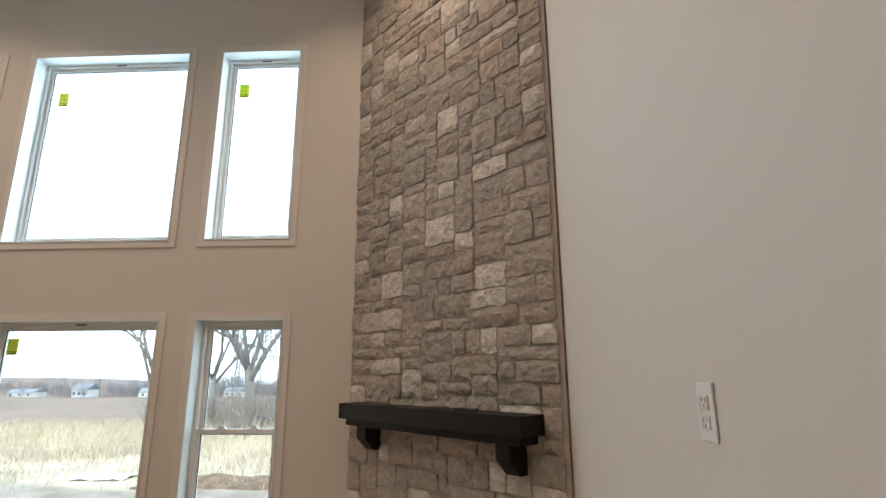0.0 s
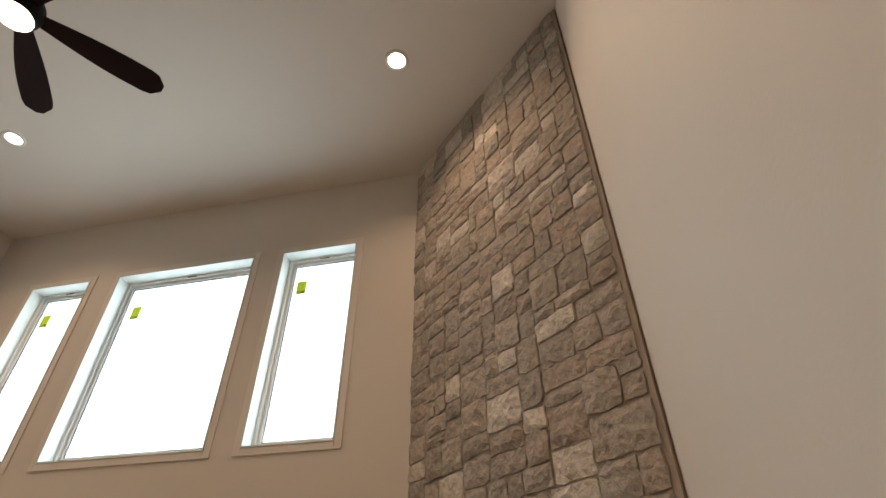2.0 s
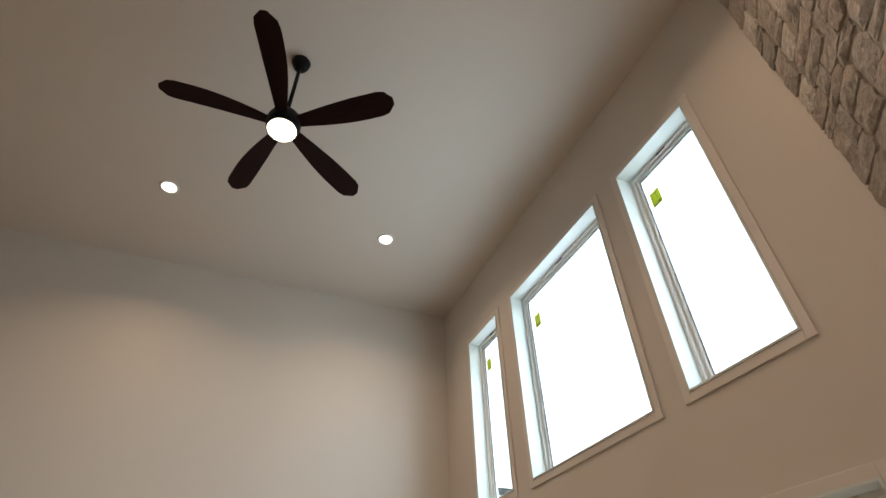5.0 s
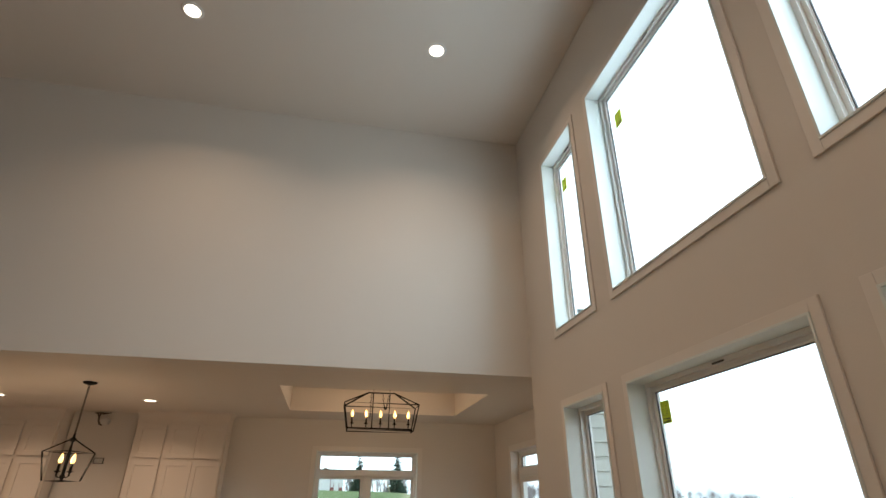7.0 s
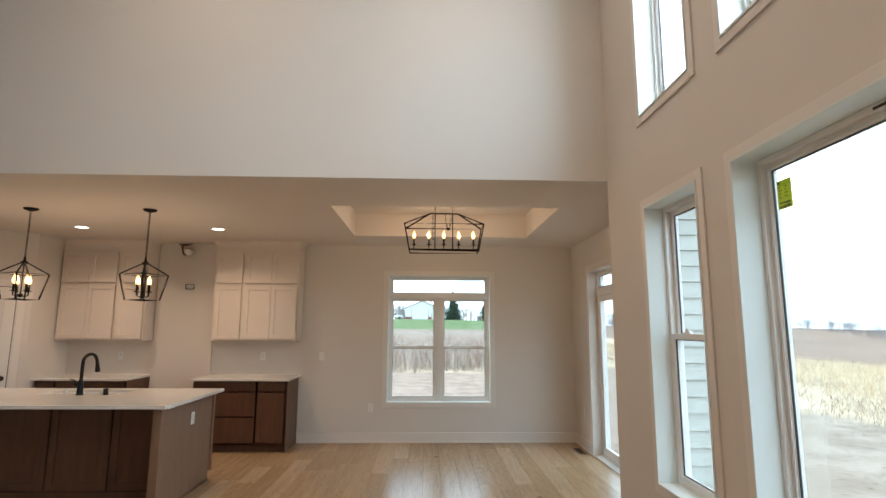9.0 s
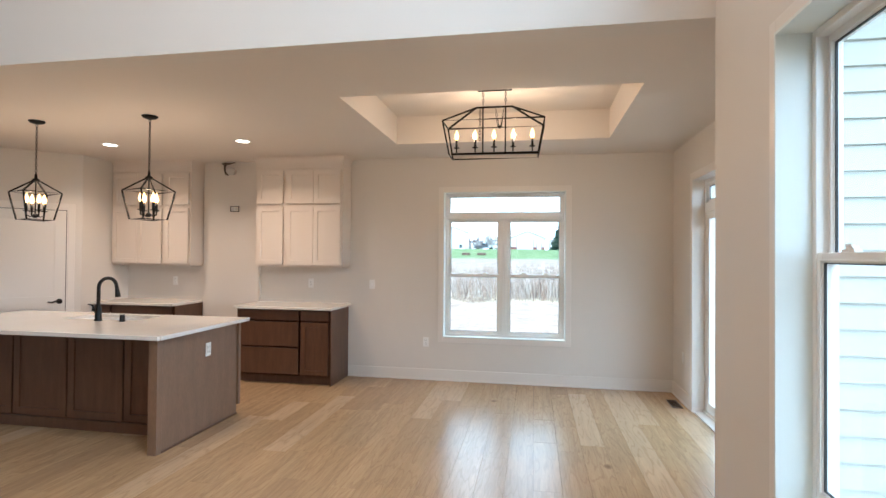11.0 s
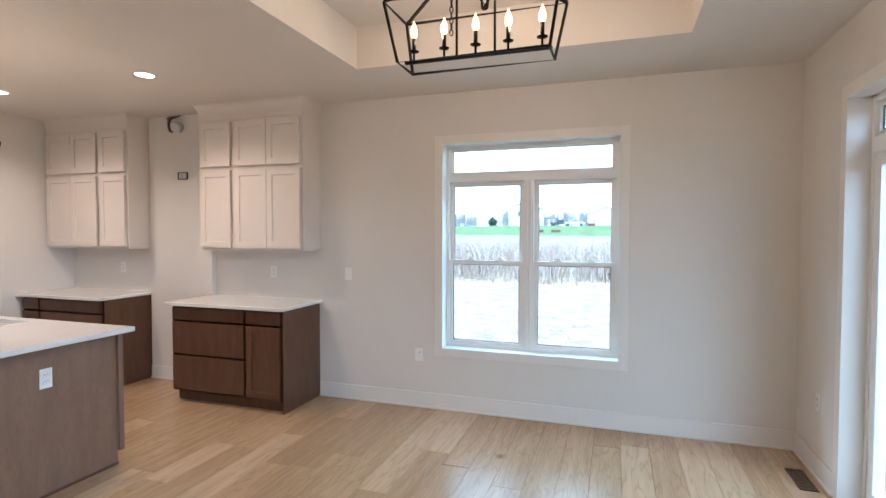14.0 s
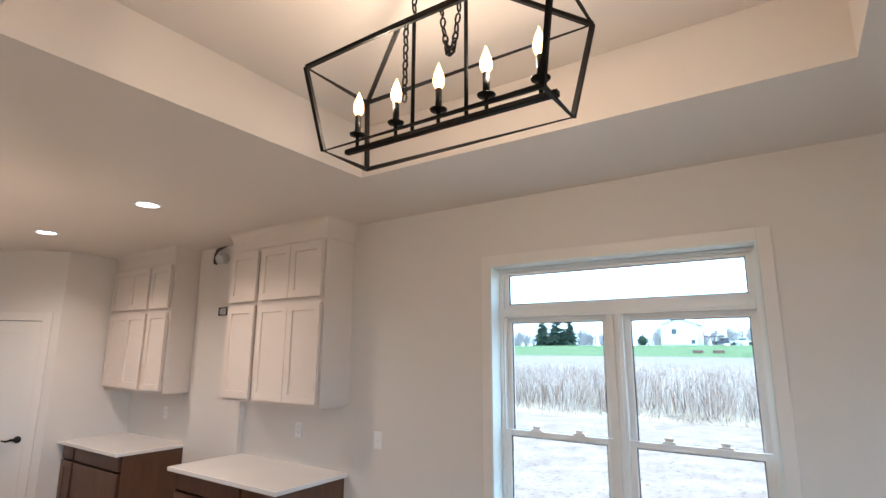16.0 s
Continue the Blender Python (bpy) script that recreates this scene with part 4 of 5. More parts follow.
part("torn_edge", bm, BRONZE, e, "ragged brown torn strapping")
e = empty("junction_box", (CHX, -0.32, 2.125), 0, "bare metal electrical box set in the wall", "electrical box")
part("box_frame", boxes((0.0005, 0.016, -0.060, 0.060, -0.036, -0.030), (0.0005, 0.016, -0.060, 0.060, 0.030, 0.036), (0.0005, 0.016, -0.060, -0.054, -0.030, 0.030), (0.0005, 0.016, 0.054, 0.060, -0.030, 0.030)), SLOT, e)
part("receptacle", boxes((0.0005, 0.014, -0.050, -0.004, -0.024, 0.024), (0.0005, 0.010, 0.006, 0.050, -0.018, 0.018), bevel=0.002), DUCTMETAL, e)

# floor register
e = empty("floor_register", (-8.26, 5.02, 0.0), 0, "brown metal floor register beside the patio door", "floor vent")
bm = boxes((-0.15, 0.15, -0.05, -0.042, 0.0, 0.006), (-0.15, 0.15, 0.042, 0.05, 0.0, 0.006), (-0.15, -0.14, -0.042, 0.042, 0.0, 0.006), (0.14, 0.15, -0.042, 0.042, 0.0, 0.006))
part("frame", bm, BRONZE, e)
for k in range(12):
    x = -0.13 + k * 0.0236
    part("slat", boxes((x - 0.004, x + 0.004, -0.042, 0.042, 0.0005, 0.005)), BRONZE, e)

# mantel shelf on the stone
SA = 45.0
SO = Vector((-0.72, 4.46, 0))
def on_stone(name, z, **tags):
    e = empty(name, (SO.x, SO.y, z), -SA, **tags)
    return e


e = on_stone("mantel_shelf", 0, label="dark espresso box mantel with a stepped underside and two corbels", category="mantel")
M0, M1 = 0.148, 1.735
part("shelf", boxes((M0, M1, -0.205, -0.02, 1.663, 1.762), bevel=0.004), ESPRESSO, e)
part("lower_moulding", boxes((M0 + 0.04, M1 - 0.04, -0.17, -0.02, 1.620, 1.663), bevel=0.004), ESPRESSO, e)
for c in (0.342, 1.570):
    bm = bmesh.new()
    prof = [(-0.02, 1.620), (-0.15, 1.620), (-0.15, 1.545), (-0.075, 1.468), (-0.02, 1.468)]
    a = [bm.verts.new((c - 0.05, y, z)) for y, z in prof]
    b = [bm.verts.new((c + 0.05, y, z)) for y, z in prof]
    bm.faces.new(a)
    bm.faces.new(b[::-1])
    for k in range(5):
        bm.faces.new((a[k], b[k], b[(k + 1) % 5], a[(k + 1) % 5]))
    bmesh.ops.recalc_face_normals(bm, faces=bm.faces)
    bmesh.ops.bevel(bm, geom=list(bm.edges), offset=0.003, segments=1, affect="EDGES")
    part("corbel", bm, ESPRESSO, e)
p = on_stone("remote_control", 1.762, label="small flat black device lying on the mantel", category="device")
part("device_body", boxes((1.20, 1.36, -0.13, -0.09, 0, 0.012), bevel=0.003), SLOT, p)

# ---- outdoors ----
def smooth(t):
    t = max(0.0, min(1.0, t))
    return t * t * (3 - 2 * t)


def land(x, y):
    west = smooth((-x - 28) / 110) * 3.9 * smooth((60 - y) / 50)
    north = smooth((y - 30) / 220) * 8.0 * smooth((x + 330) / 120)
    bumps = 0.05 * noise.noise(Vector((x * 0.35, y * 0.35, 0))) + 0.5 * noise.noise(Vector((x * 0.012, y * 0.012, 3))) * smooth((abs(x) + abs(y) - 40) / 80)
    bearing, away = math.degrees(math.atan2(y, -x)), math.hypot(x, y)
    rise = 2.6 * smooth((away - 40) / 150) * smooth((46 - bearing) / 14) * smooth((y - 20) / 60)
    north *= smooth((bearing - 34) / 18)
    valley = 0.05 * max(0.0, y - 430)
    return -0.55 + west - north + bumps + rise - valley


def axis(lo, hi, fine_lo, fine_hi, step):
    pts = [fine_lo + step * k for k in range(int((fine_hi - fine_lo) / step) + 1)]
    d, p = step, fine_lo
    left = []
    while p > lo:
        d *= 1.16
        p -= d
        left.append(p)
    d, p = step, pts[-1]
    right = []
    while p < hi:
        d *= 1.16
        p += d
        right.append(p)
    return left[::-1] + pts + right


xs, ys = axis(-2500, 2500, -50, 12, 1.2), axis(-2500, 2500, -14, 40, 1.2)
verts = [(x, y, land(x, y)) for y in ys for x in xs]
nx = len(xs)
faces = [(j * nx + i, j * nx + i + 1, (j + 1) * nx + i + 1, (j + 1) * nx + i) for j in range(len(ys) - 1) for i in range(nx - 1)]
me = bpy.data.meshes.new("ground")
me.from_pydata(verts, [], faces)
for f in me.polygons:
    f.use_smooth = True
ground = tagged(new("ground", me), "bare dirt yard running into dry grass, ploughed field and lawn", kind="structure")


def ground_material():
    m = bpy.data.materials.new("yard_and_fields")
    m.use_nodes = True
    n, l = m.node_tree.nodes, m.node_tree.links
    b = n["Principled BSDF"]
    b.inputs["Roughness"].default_value, b.inputs["Specular IOR Level"].default_value = 0.95, 0.1
    tc = n.new("ShaderNodeTexCoord")
    sep = n.new("ShaderNodeSeparateXYZ")
    l.new(tc.outputs["Object"], sep.inputs[0])
    def nz(scale, detail=5):
        t = n.new("ShaderNodeTexNoise")
        t.inputs["Scale"].default_value, t.inputs["Detail"].default_value = scale, detail
        l.new(tc.outputs["Object"], t.inputs["Vector"])
        return t.outputs["Fac"]
    def math_(op, a, b_):
        t = n.new("ShaderNodeMath")
        t.operation = op
        for s, v in zip(t.inputs, (a, b_)):
            if hasattr(v, "is_output"):
                l.new(v, s)
            else:
                s.default_value = v
        return t.outputs[0]
    def ramp_(v, lo, hi):
        t = n.new("ShaderNodeMapRange")
        t.inputs["From Min"].default_value, t.inputs["From Max"].default_value = lo, hi
        l.new(v, t.inputs["Value"])
        return t.outputs["Result"]
    def mix(f, a, b_):
        t = n.new("ShaderNodeMix")
        t.data_type = "RGBA"
        l.new(f, t.inputs["Factor"])
        for s, v in (("A", a), ("B", b_)):
            if hasattr(v, "is_output"):
                l.new(v, t.inputs[s])
            else:
                t.inputs[s].default_value = (*v, 1)
        return t.outputs["Result"]
    wob = math_("MULTIPLY", math_("SUBTRACT", nz(0.25), 0.5), 3.0)
    yy, xx = math_("ADD", sep.outputs["Y"], wob), math_("ADD", sep.outputs["X"], wob)
    dirt = mix(ramp_(nz(1.3, 8), 0.35, 0.65), (0.30, 0.25, 0.20), (0.215, 0.172, 0.132))
    dirt = mix(ramp_(nz(9, 6), 0.56, 0.72), dirt, (0.12, 0.085, 0.06))
    grass = mix(ramp_(nz(0.6, 8), 0.35, 0.65), (0.56, 0.455, 0.31), (0.38, 0.315, 0.225))
    field = mix(ramp_(nz(0.12, 8), 0.4, 0.6), (0.22, 0.158, 0.118), (0.165, 0.118, 0.088))
    lawn = mix(ramp_(nz(0.4, 6), 0.3, 0.7), (0.082, 0.122, 0.046), (0.112, 0.145, 0.060))
    out = mix(ramp_(yy, 12.6, 13.6), dirt, grass)
    out = mix(ramp_(yy, 24.5, 26), out, field)
    gravel = mix(ramp_(nz(1.7, 8), 0.35, 0.65), (0.31, 0.235, 0.185), (0.215, 0.155, 0.12))
    gravel = mix(ramp_(nz(11, 6), 0.55, 0.72), gravel, (0.075, 0.056, 0.044))
    westside = mix(ramp_(math_("MULTIPLY", xx, -1), 25, 26.5), gravel, grass)
    westside = mix(ramp_(math_("MULTIPLY", xx, -1), 38, 40), westside, (0.21, 0.165, 0.13))
    westside = mix(ramp_(math_("MULTIPLY", sep.outputs["X"], -1), 76, 80), westside, lawn)
    out = mix(ramp_(math_("ADD", sep.outputs["Y"], math_("MULTIPLY", sep.outputs["X"], 0.12)), 9, 3), out, westside)
    l.new(out, b.inputs["Base Color"])
    bp = n.new("ShaderNodeBump")
    bp.inputs["Strength"].default_value, bp.inputs["Distance"].default_value = 0.6, 0.05
    l.new(nz(6, 10), bp.inputs["Height"])
    l.new(bp.outputs[0], b.inputs["Normal"])
    return m


ground.data.materials.append(ground_material())

# house shell seen through the windows: siding, corner board, eaves
EX = SPLIT + 0.19
bm = bmesh.new()
YN = DINING_NORTH + THICK
part("siding_backing", boxes((SPLIT + 0.16, EX - 0.012, NORTH + THICK + 0.001, YN, -0.6, LOW + 0.3)), SIDING)
backing = bpy.data.objects["siding_backing"]
tagged(backing, kind="structure", label="pale beige lap siding on the dining bump-out")
LAP = 0.118
course = bmesh.new()
v = [course.verts.new(p) for p in ((EX - 0.012, NORTH + THICK + 0.05, 0), (EX + 0.013, NORTH + THICK + 0.05, 0), (EX - 0.006, NORTH + THICK + 0.05, LAP - 0.0008), (EX - 0.012, NORTH + THICK + 0.05, LAP - 0.0008))]
w_ = [course.verts.new((q.co.x, YN - 0.06, q.co.z)) for q in v]
course.faces.new(v)
course.faces.new(w_[::-1])
for k in range(4):
    course.faces.new((v[k], w_[k], w_[(k + 1) % 4], v[(k + 1) % 4]))
bmesh.ops.recalc_face_normals(course, faces=course.faces)
lap = part("siding_course", course, SIDING, backing)
for k in range(28):
    ob = lap if k == 0 else new("siding_course", lap.data)
    ob.parent = backing
    ob.matrix_basis = Matrix.Translation((0, 0, -0.55 + LAP * k))
part("corner_board", boxes((EX - 0.012, EX + 0.016, YN - 0.06, YN, -0.55, LOW + 0.3), (EX - 0.012, EX + 0.016, NORTH + THICK + 0.001, NORTH + THICK + 0.05, -0.55, LOW + 0.3)), SIDING, backing)
eave = part("eave", boxes((WEST - 0.7, EX + 0.42, NORTH + THICK, YN + 0.42, LOW + 0.24, LOW + 0.26), (EX + 0.42, EX + 0.44, NORTH + THICK, YN + 0.44, LOW + 0.2, LOW + 0.4), (WEST - 0.7, EX + 0.44, YN + 0.42, YN + 0.44, LOW + 0.2, LOW + 0.4)), SIDING)
tagged(eave, kind="structure", label="white soffit and fascia over the dining bump-out")
g = part("gutter", tube(bmesh.new(), [(EX + 0.49, NORTH + THICK, LOW + 0.34), (EX + 0.49, YN + 0.5, LOW + 0.34)], 0.06, 8), SIDING)
tagged(g, kind="structure", label="white rain gutter along the eave")
bm = boxes((WEST - 0.7, EX + 0.5, NORTH + THICK, YN + 0.5, LOW + 0.4, LOW + 0.46), (WEST - 0.7, SPLIT - 0.16, SOUTH, NORTH + THICK, LOW + 0.46, LOW + 0.6))
tagged(part("roof", bm, material("asphalt_shingle", (0.08, 0.08, 0.08), 0.9, var=0.3, var_scale=8)), kind="structure")


def stalks(name, count, area, height, width, colors, lean, seed, label, cluster=0.0):
    """Loose dry stems, each a bent strip of two quads, in one mesh."""
    rng = random.Random(seed)
    vs, fs, mats = [], [], []
    centres = [(rng.uniform(area[0], area[1]), rng.uniform(area[2], area[3])) for _ in range(max(1, count // 26))]
    for i in range(count):
        if cluster:
            cx, cy = rng.choice(centres)
            x, y = rng.gauss(cx, cluster), rng.gauss(cy, cluster)
        else:
            x, y = rng.uniform(area[0], area[1]), rng.uniform(area[2], area[3])
        h = height * rng.uniform(0.45, 1.15)
        a, b = rng.uniform(0, math.tau), rng.uniform(0, math.tau)
        dx, dy = math.cos(a) * width / 2, math.sin(a) * width / 2
        lx, ly = math.cos(b) * lean * h * rng.random(), math.sin(b) * lean * h * rng.random()
        z = land(x, y) - 0.03
        k = len(vs)
        vs += [(x - dx, y - dy, z), (x + dx, y + dy, z), (x + lx * 0.35 + dx * .8, y + ly * 0.35 + dy * .8, z + h * 0.6), (x + lx * 0.35 - dx * .8, y + ly * 0.35 - dy * .8, z + h * 0.6),
               (x + lx + dx * .3, y + ly + dy * .3, z + h), (x + lx - dx * .3, y + ly - dy * .3, z + h)]
        fs += [(k, k + 1, k + 2, k + 3), (k + 3, k + 2, k + 4, k + 5)]
        c = rng.randrange(len(colors))
        mats += [c, c]
    me = bpy.data.meshes.new(name)
    me.from_pydata(vs, [], fs)
    for c in colors:
        me.materials.append(c)
    me.polygons.foreach_set("material_index", mats)
    return tagged(new(name, me), label, "grass", kind="stuff")


DRY = [material("dry_stem_" + k, c, 0.9, spec=0.1, var=0.3, var_scale=2) for k, c in (("straw", (0.66, 0.52, 0.33)), ("pale", (0.74, 0.63, 0.45)), ("grey", (0.44, 0.37, 0.29)), ("rust", (0.33, 0.22, 0.16)))]
REED = [material("reed_" + k, c, 0.9, spec=0.1) for k, c in (("pale", (0.62, 0.54, 0.47)), ("grey", (0.42, 0.36, 0.32)), ("rust", (0.36, 0.24, 0.18)), ("dark", (0.13, 0.09, 0.07)))]
stalks("dry_grass", 55000, (-52, 4, 17.0, 26.5), 0.46, 0.013, DRY[:3], 0.7, 5, "tall dry straw-coloured grass between the yard and the field", 0.8)
stalks("low_weeds", 26000, (-44, 4, 13.3, 18.5), 0.24, 0.013, [DRY[2], DRY[3], DRY[2], DRY[1]], 1.3, 6, "low withered weeds at the edge of the dirt", 0.5)
stalks("reeds", 34000, (-40, -27.0, -24, 10.5), 1.5, 0.019, REED, 1.1, 7, "dense dead reeds and weeds beyond the bare yard", 0.5)
stalks("reed_litter", 7000, (-27.2, -25.6, -24, 10), 0.2, 0.015, [REED[2], REED[1], REED[3]], 1.6, 8, "flattened dead weeds at the foot of the reeds", 0.5)

def mound(x0, x1, y, width, height, seed, label):
    """A windrow of lumpy spoil lying on the yard."""
    rng = random.Random(seed)
    nx, ny = int((x1 - x0) / 0.12), 14
    vs = []
    for j in range(ny + 1):
        for i in range(nx + 1):
            x, v = x0 + (x1 - x0) * i / nx, j / ny * 2 - 1
            yy = y + v * width + 0.25 * noise.noise(Vector((x * 0.8, seed, 0)))
            end = min(1, 4 * i / nx, 4 * (nx - i) / nx)
            h = height * max(0, 1 - v * v) * end * (0.55 + 0.75 * noise.noise(Vector((x * 1.3, v, seed)))) + (0.09 * rng.random() if abs(v) < 0.9 else -0.06)
            vs.append((x, yy, land(x, yy) + h - 0.01))
    fs = [(j * (nx + 1) + i, j * (nx + 1) + i + 1, (j + 1) * (nx + 1) + i + 1, (j + 1) * (nx + 1) + i) for j in range(ny) for i in range(nx)]
    me = bpy.data.meshes.new("dirt_mound")
    me.from_pydata(vs, [], fs)
    me.materials.append(SPOIL)
    return tagged(new("dirt_mound", me), label, "dirt mound")


SPOIL = material("brown_spoil", (0.27, 0.185, 0.125), 0.95, spec=0.1, var=0.45, var_scale=3, fine=0.4, fine_scale=14, bump=0.8, bump_scale=9, bump_depth=0.05)
mound(-7.4, -2.0, 13.2, 0.6, 0.17, 5, "low windrow of brown soil at the edge of the yard")
bm = bmesh.new()
bmesh.ops.create_grid(bm, x_segments=8, y_segments=6, size=0.5)
for v in bm.verts:
    v.co = Vector((v.co.x * 1.5, v.co.y * 0.8, 0.03 + 0.10 * abs(noise.noise(v.co * 3.1))))
scrap = part("plastic_sheet", bm, material("pale_plastic_film", (0.62, 0.78, 0.75), 0.35))
scrap.matrix_world = Matrix.Translation((-8.9, 13.9, land(-8.9, 13.9) - 0.02))
tagged(scrap, "crumpled pale turquoise plastic sheet lying in the weeds", "plastic sheet")

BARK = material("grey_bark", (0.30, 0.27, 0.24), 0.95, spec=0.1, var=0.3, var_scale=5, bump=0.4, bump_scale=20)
# paler and greyer than bark: distance haze is put into the colour
TWIG = material("hazed_far_twigs", (0.40, 0.37, 0.375), 0.95, spec=0.1, var=0.3, var_scale=0.2)
NEEDLES = material("spruce_needles", (0.045, 0.075, 0.05), 0.9, spec=0.1, var=0.4, var_scale=1.5)


def branches(bm, rng, start, direction, length, radius, depth, sides, fan=3, droop=0.0):
    """A limb in three bends, and its own limbs."""
    pts, rad = [Vector(start)], [radius]
    d = Vector(direction).normalized()
    for k in range(3):
        d = (d + Vector((rng.uniform(-1, 1), rng.uniform(-1, 1), rng.uniform(-0.3, 0.6) - droop)) * 0.22).normalized()
        pts.append(pts[-1] + d * length / 3)
        rad.append(radius * (1 - 0.2 * (k + 1)))
    tube(bm, pts, rad, sides)
    if depth == 0:
        return
    for _ in range(fan):
        k = rng.choice((1, 2, 2, 3))
        out = Vector((rng.uniform(-1, 1), rng.uniform(-1, 1), rng.uniform(-0.1, 0.8))).normalized()
        branches(bm, rng, pts[k], d * 0.7 + out * 0.8, length * rng.uniform(0.5, 0.78), rad[k] * 0.62, depth - 1, 3 if depth < 3 else sides, fan, droop)


def bare_tree(x, y, height, seed, label, spread=1.0, depth=4, fan=3, mat=None, radius=None):
    rng = random.Random(seed)
    e = empty("tree", (x, y, land(x, y) - 0.1), 0, label, "tree")
    r = radius or height * 0.022
    bm = bmesh.new()
    top = Vector((rng.uniform(-0.4, 0.4), rng.uniform(-0.4, 0.4), height * 0.2))
    tube(bm, [(0, 0, 0), top * 0.5 + Vector((0.1, 0, 0)), top], [r * 1.25, r, r * 0.85], 8)
    part("trunk", bm, mat or BARK, e)
    bm = bmesh.new()
    for k in range(5):
        a = k * 1.3 + rng.random()
        branches(bm, rng, top * rng.uniform(0.55, 1), (math.cos(a) * 0.6 * spread, math.sin(a) * 0.6 * spread, 1), height * rng.uniform(0.28, 0.4), r * 0.6, depth, 5, fan)
    part("crown", bm, mat or BARK, e)
    return e


big = bare_tree(-10.7, 27.0, 15, 3, "large bare grey tree with hanging twigs beyond the yard", 1.0, 5, 3, radius=0.25)
bm, rngt = bmesh.new(), random.Random(77)
for k in range(210):
    a, z = rngt.uniform(0, math.tau), rngt.uniform(3.2, 6.6)
    r = rngt.uniform(0.2, 1.5)
    p = Vector((r * math.cos(a), r * math.sin(a), z))
    out = Vector((math.cos(a + rngt.uniform(-1, 1)), math.sin(a + rngt.uniform(-1, 1)), 0)) * rngt.uniform(0.2, 0.7)
    drop = rngt.uniform(1.0, 3.0)
    tube(bm, [p, p + out * 0.6 + Vector((0, 0, 0.15)), p + out - Vector((0, 0, drop * 0.45)), p + out * 1.15 - Vector((0, 0, drop))], [0.018, 0.015, 0.011, 0.006], 3)
part("hanging_twigs", bm, BARK, big, "pale hanging twigs")
bare_tree(-12.9, 27.5, 13, 11, "bare leaning grey tree beyond the yard", 1.5, 4, 4, radius=0.15)
for k, (x, y, h) in enumerate(((-172, -10.5, 10), (-175, -7.5, 9), (-170, -4.0, 8), (-176, 3.0, 12), (-173, 10.0, 9), (-178, 16.5, 11), (-174, -30.0, 10), (-180, -38.0, 12))):
    bare_tree(x, y, h, 40 + k, "bare grey tree behind the lawn and far buildings", 1.3, 4, 3, radius=0.2)
side = bare_tree(-15.9, 27, 12, 19, "bare grey tree with one long low limb", 0.8, 4, 3, radius=0.16)
bm = tube(bmesh.new(), [(0.0, 0, 3.0), (-0.5, 0.0, 4.0), (-1.7, 0.1, 4.75), (-3.2, 0.2, 5.1), (-4.7, 0.2, 5.0), (-5.8, 0.2, 4.5)], [0.09, 0.07, 0.055, 0.04, 0.028, 0.01], 6)
for k in range(16):
    u = rngt.uniform(-5.4, -1.4)
    p = Vector((u, 0.15, 5.05 - 0.05 * (u + 3.5) ** 2))
    tube(bm, [p, p + Vector((rngt.uniform(-0.6, -0.2), rngt.uniform(-0.3, 0.3), rngt.uniform(-0.1, 0.5))), p + Vector((rngt.uniform(-1.3, -0.6), rngt.uniform(-0.4, 0.4), rngt.uniform(-0.6, 0.5)))], [0.016, 0.011, 0.005], 3)
part("low_limb", bm, BARK, side)
bare_tree(-7.6, 31, 12, 8, "tall bare grey tree in the hedgerow", 1.0, 4, 3, radius=0.2)
bare_tree(-4.5, 27, 10, 9, "bare grey tree in the hedgerow", 1.0, 4, 3)


def twig_clumps(name, places, label, mat, seed, segs=46, width=0.05):
    """Far bare trees and scrub: thin crooked strips fanned out from each foot, in one mesh."""
    rng = random.Random(seed)
    vs, fs = [], []
    for x, y, h in places:
        z = land(x, y) - 0.3
        for _ in range(segs):
            a = rng.uniform(0, math.tau)
            r0 = h * 0.32 * rng.random() ** 0.6
            px, py = x + math.cos(a) * r0 * 0.35, y + math.sin(a) * r0 * 0.35
            z0 = z + h * rng.uniform(0, 0.55)
            z1 = min(z + h * rng.uniform(0.5, 1.0), z + h * (1.02 - 0.5 * (r0 / (h * 0.32)) ** 2))
            qx, qy = x + math.cos(a) * r0 + rng.gauss(0, h * 0.05), y + math.sin(a) * r0 + rng.gauss(0, h * 0.05)
            w = width * h * 0.12 * rng.uniform(0.5, 1.4)
            k = len(vs)
            vs += [(px - w, py + w, z0), (px + w, py - w, z0), (qx + w * 0.2, qy - w * 0.2, max(z1, z0 + 0.4)), (qx - w * 0.2, qy + w * 0.2, max(z1, z0 + 0.4))]
            fs.append((k, k + 1, k + 2, k + 3))
        w = 0.012 * h
        k = len(vs)
        vs += [(x - w, y + w, z), (x + w, y - w, z), (x + w * 0.4, y, z + h * 0.6), (x - w * 0.4, y, z + h * 0.6)]
        fs.append((k, k + 1, k + 2, k + 3))
    me = bpy.data.meshes.new(name)
    me.from_pydata(vs, [], fs)
    me.materials.append(mat)
    return tagged(new(name, me), label, "trees", kind="stuff")


rng = random.Random(21)
spots = []
for k in range(420):
    a = radians(rng.uniform(92, 182))
    d = rng.uniform(265, 420)
    x, y = d * math.cos(a), d * math.sin(a)
    if y > 36:
        spots.append((x, y, rng.choice((7, 8, 10, 13)) * rng.uniform(0.8, 1.2)))
for k in range(420):
    x = rng.uniform(-330, 30)
    spots.append((x, rng.uniform(247, 262), rng.uniform(5.5, 8.5) + 7 * max(0, noise.noise(Vector((x * 0.03, 2, 0)))) + 4 * rng.random() ** 3))
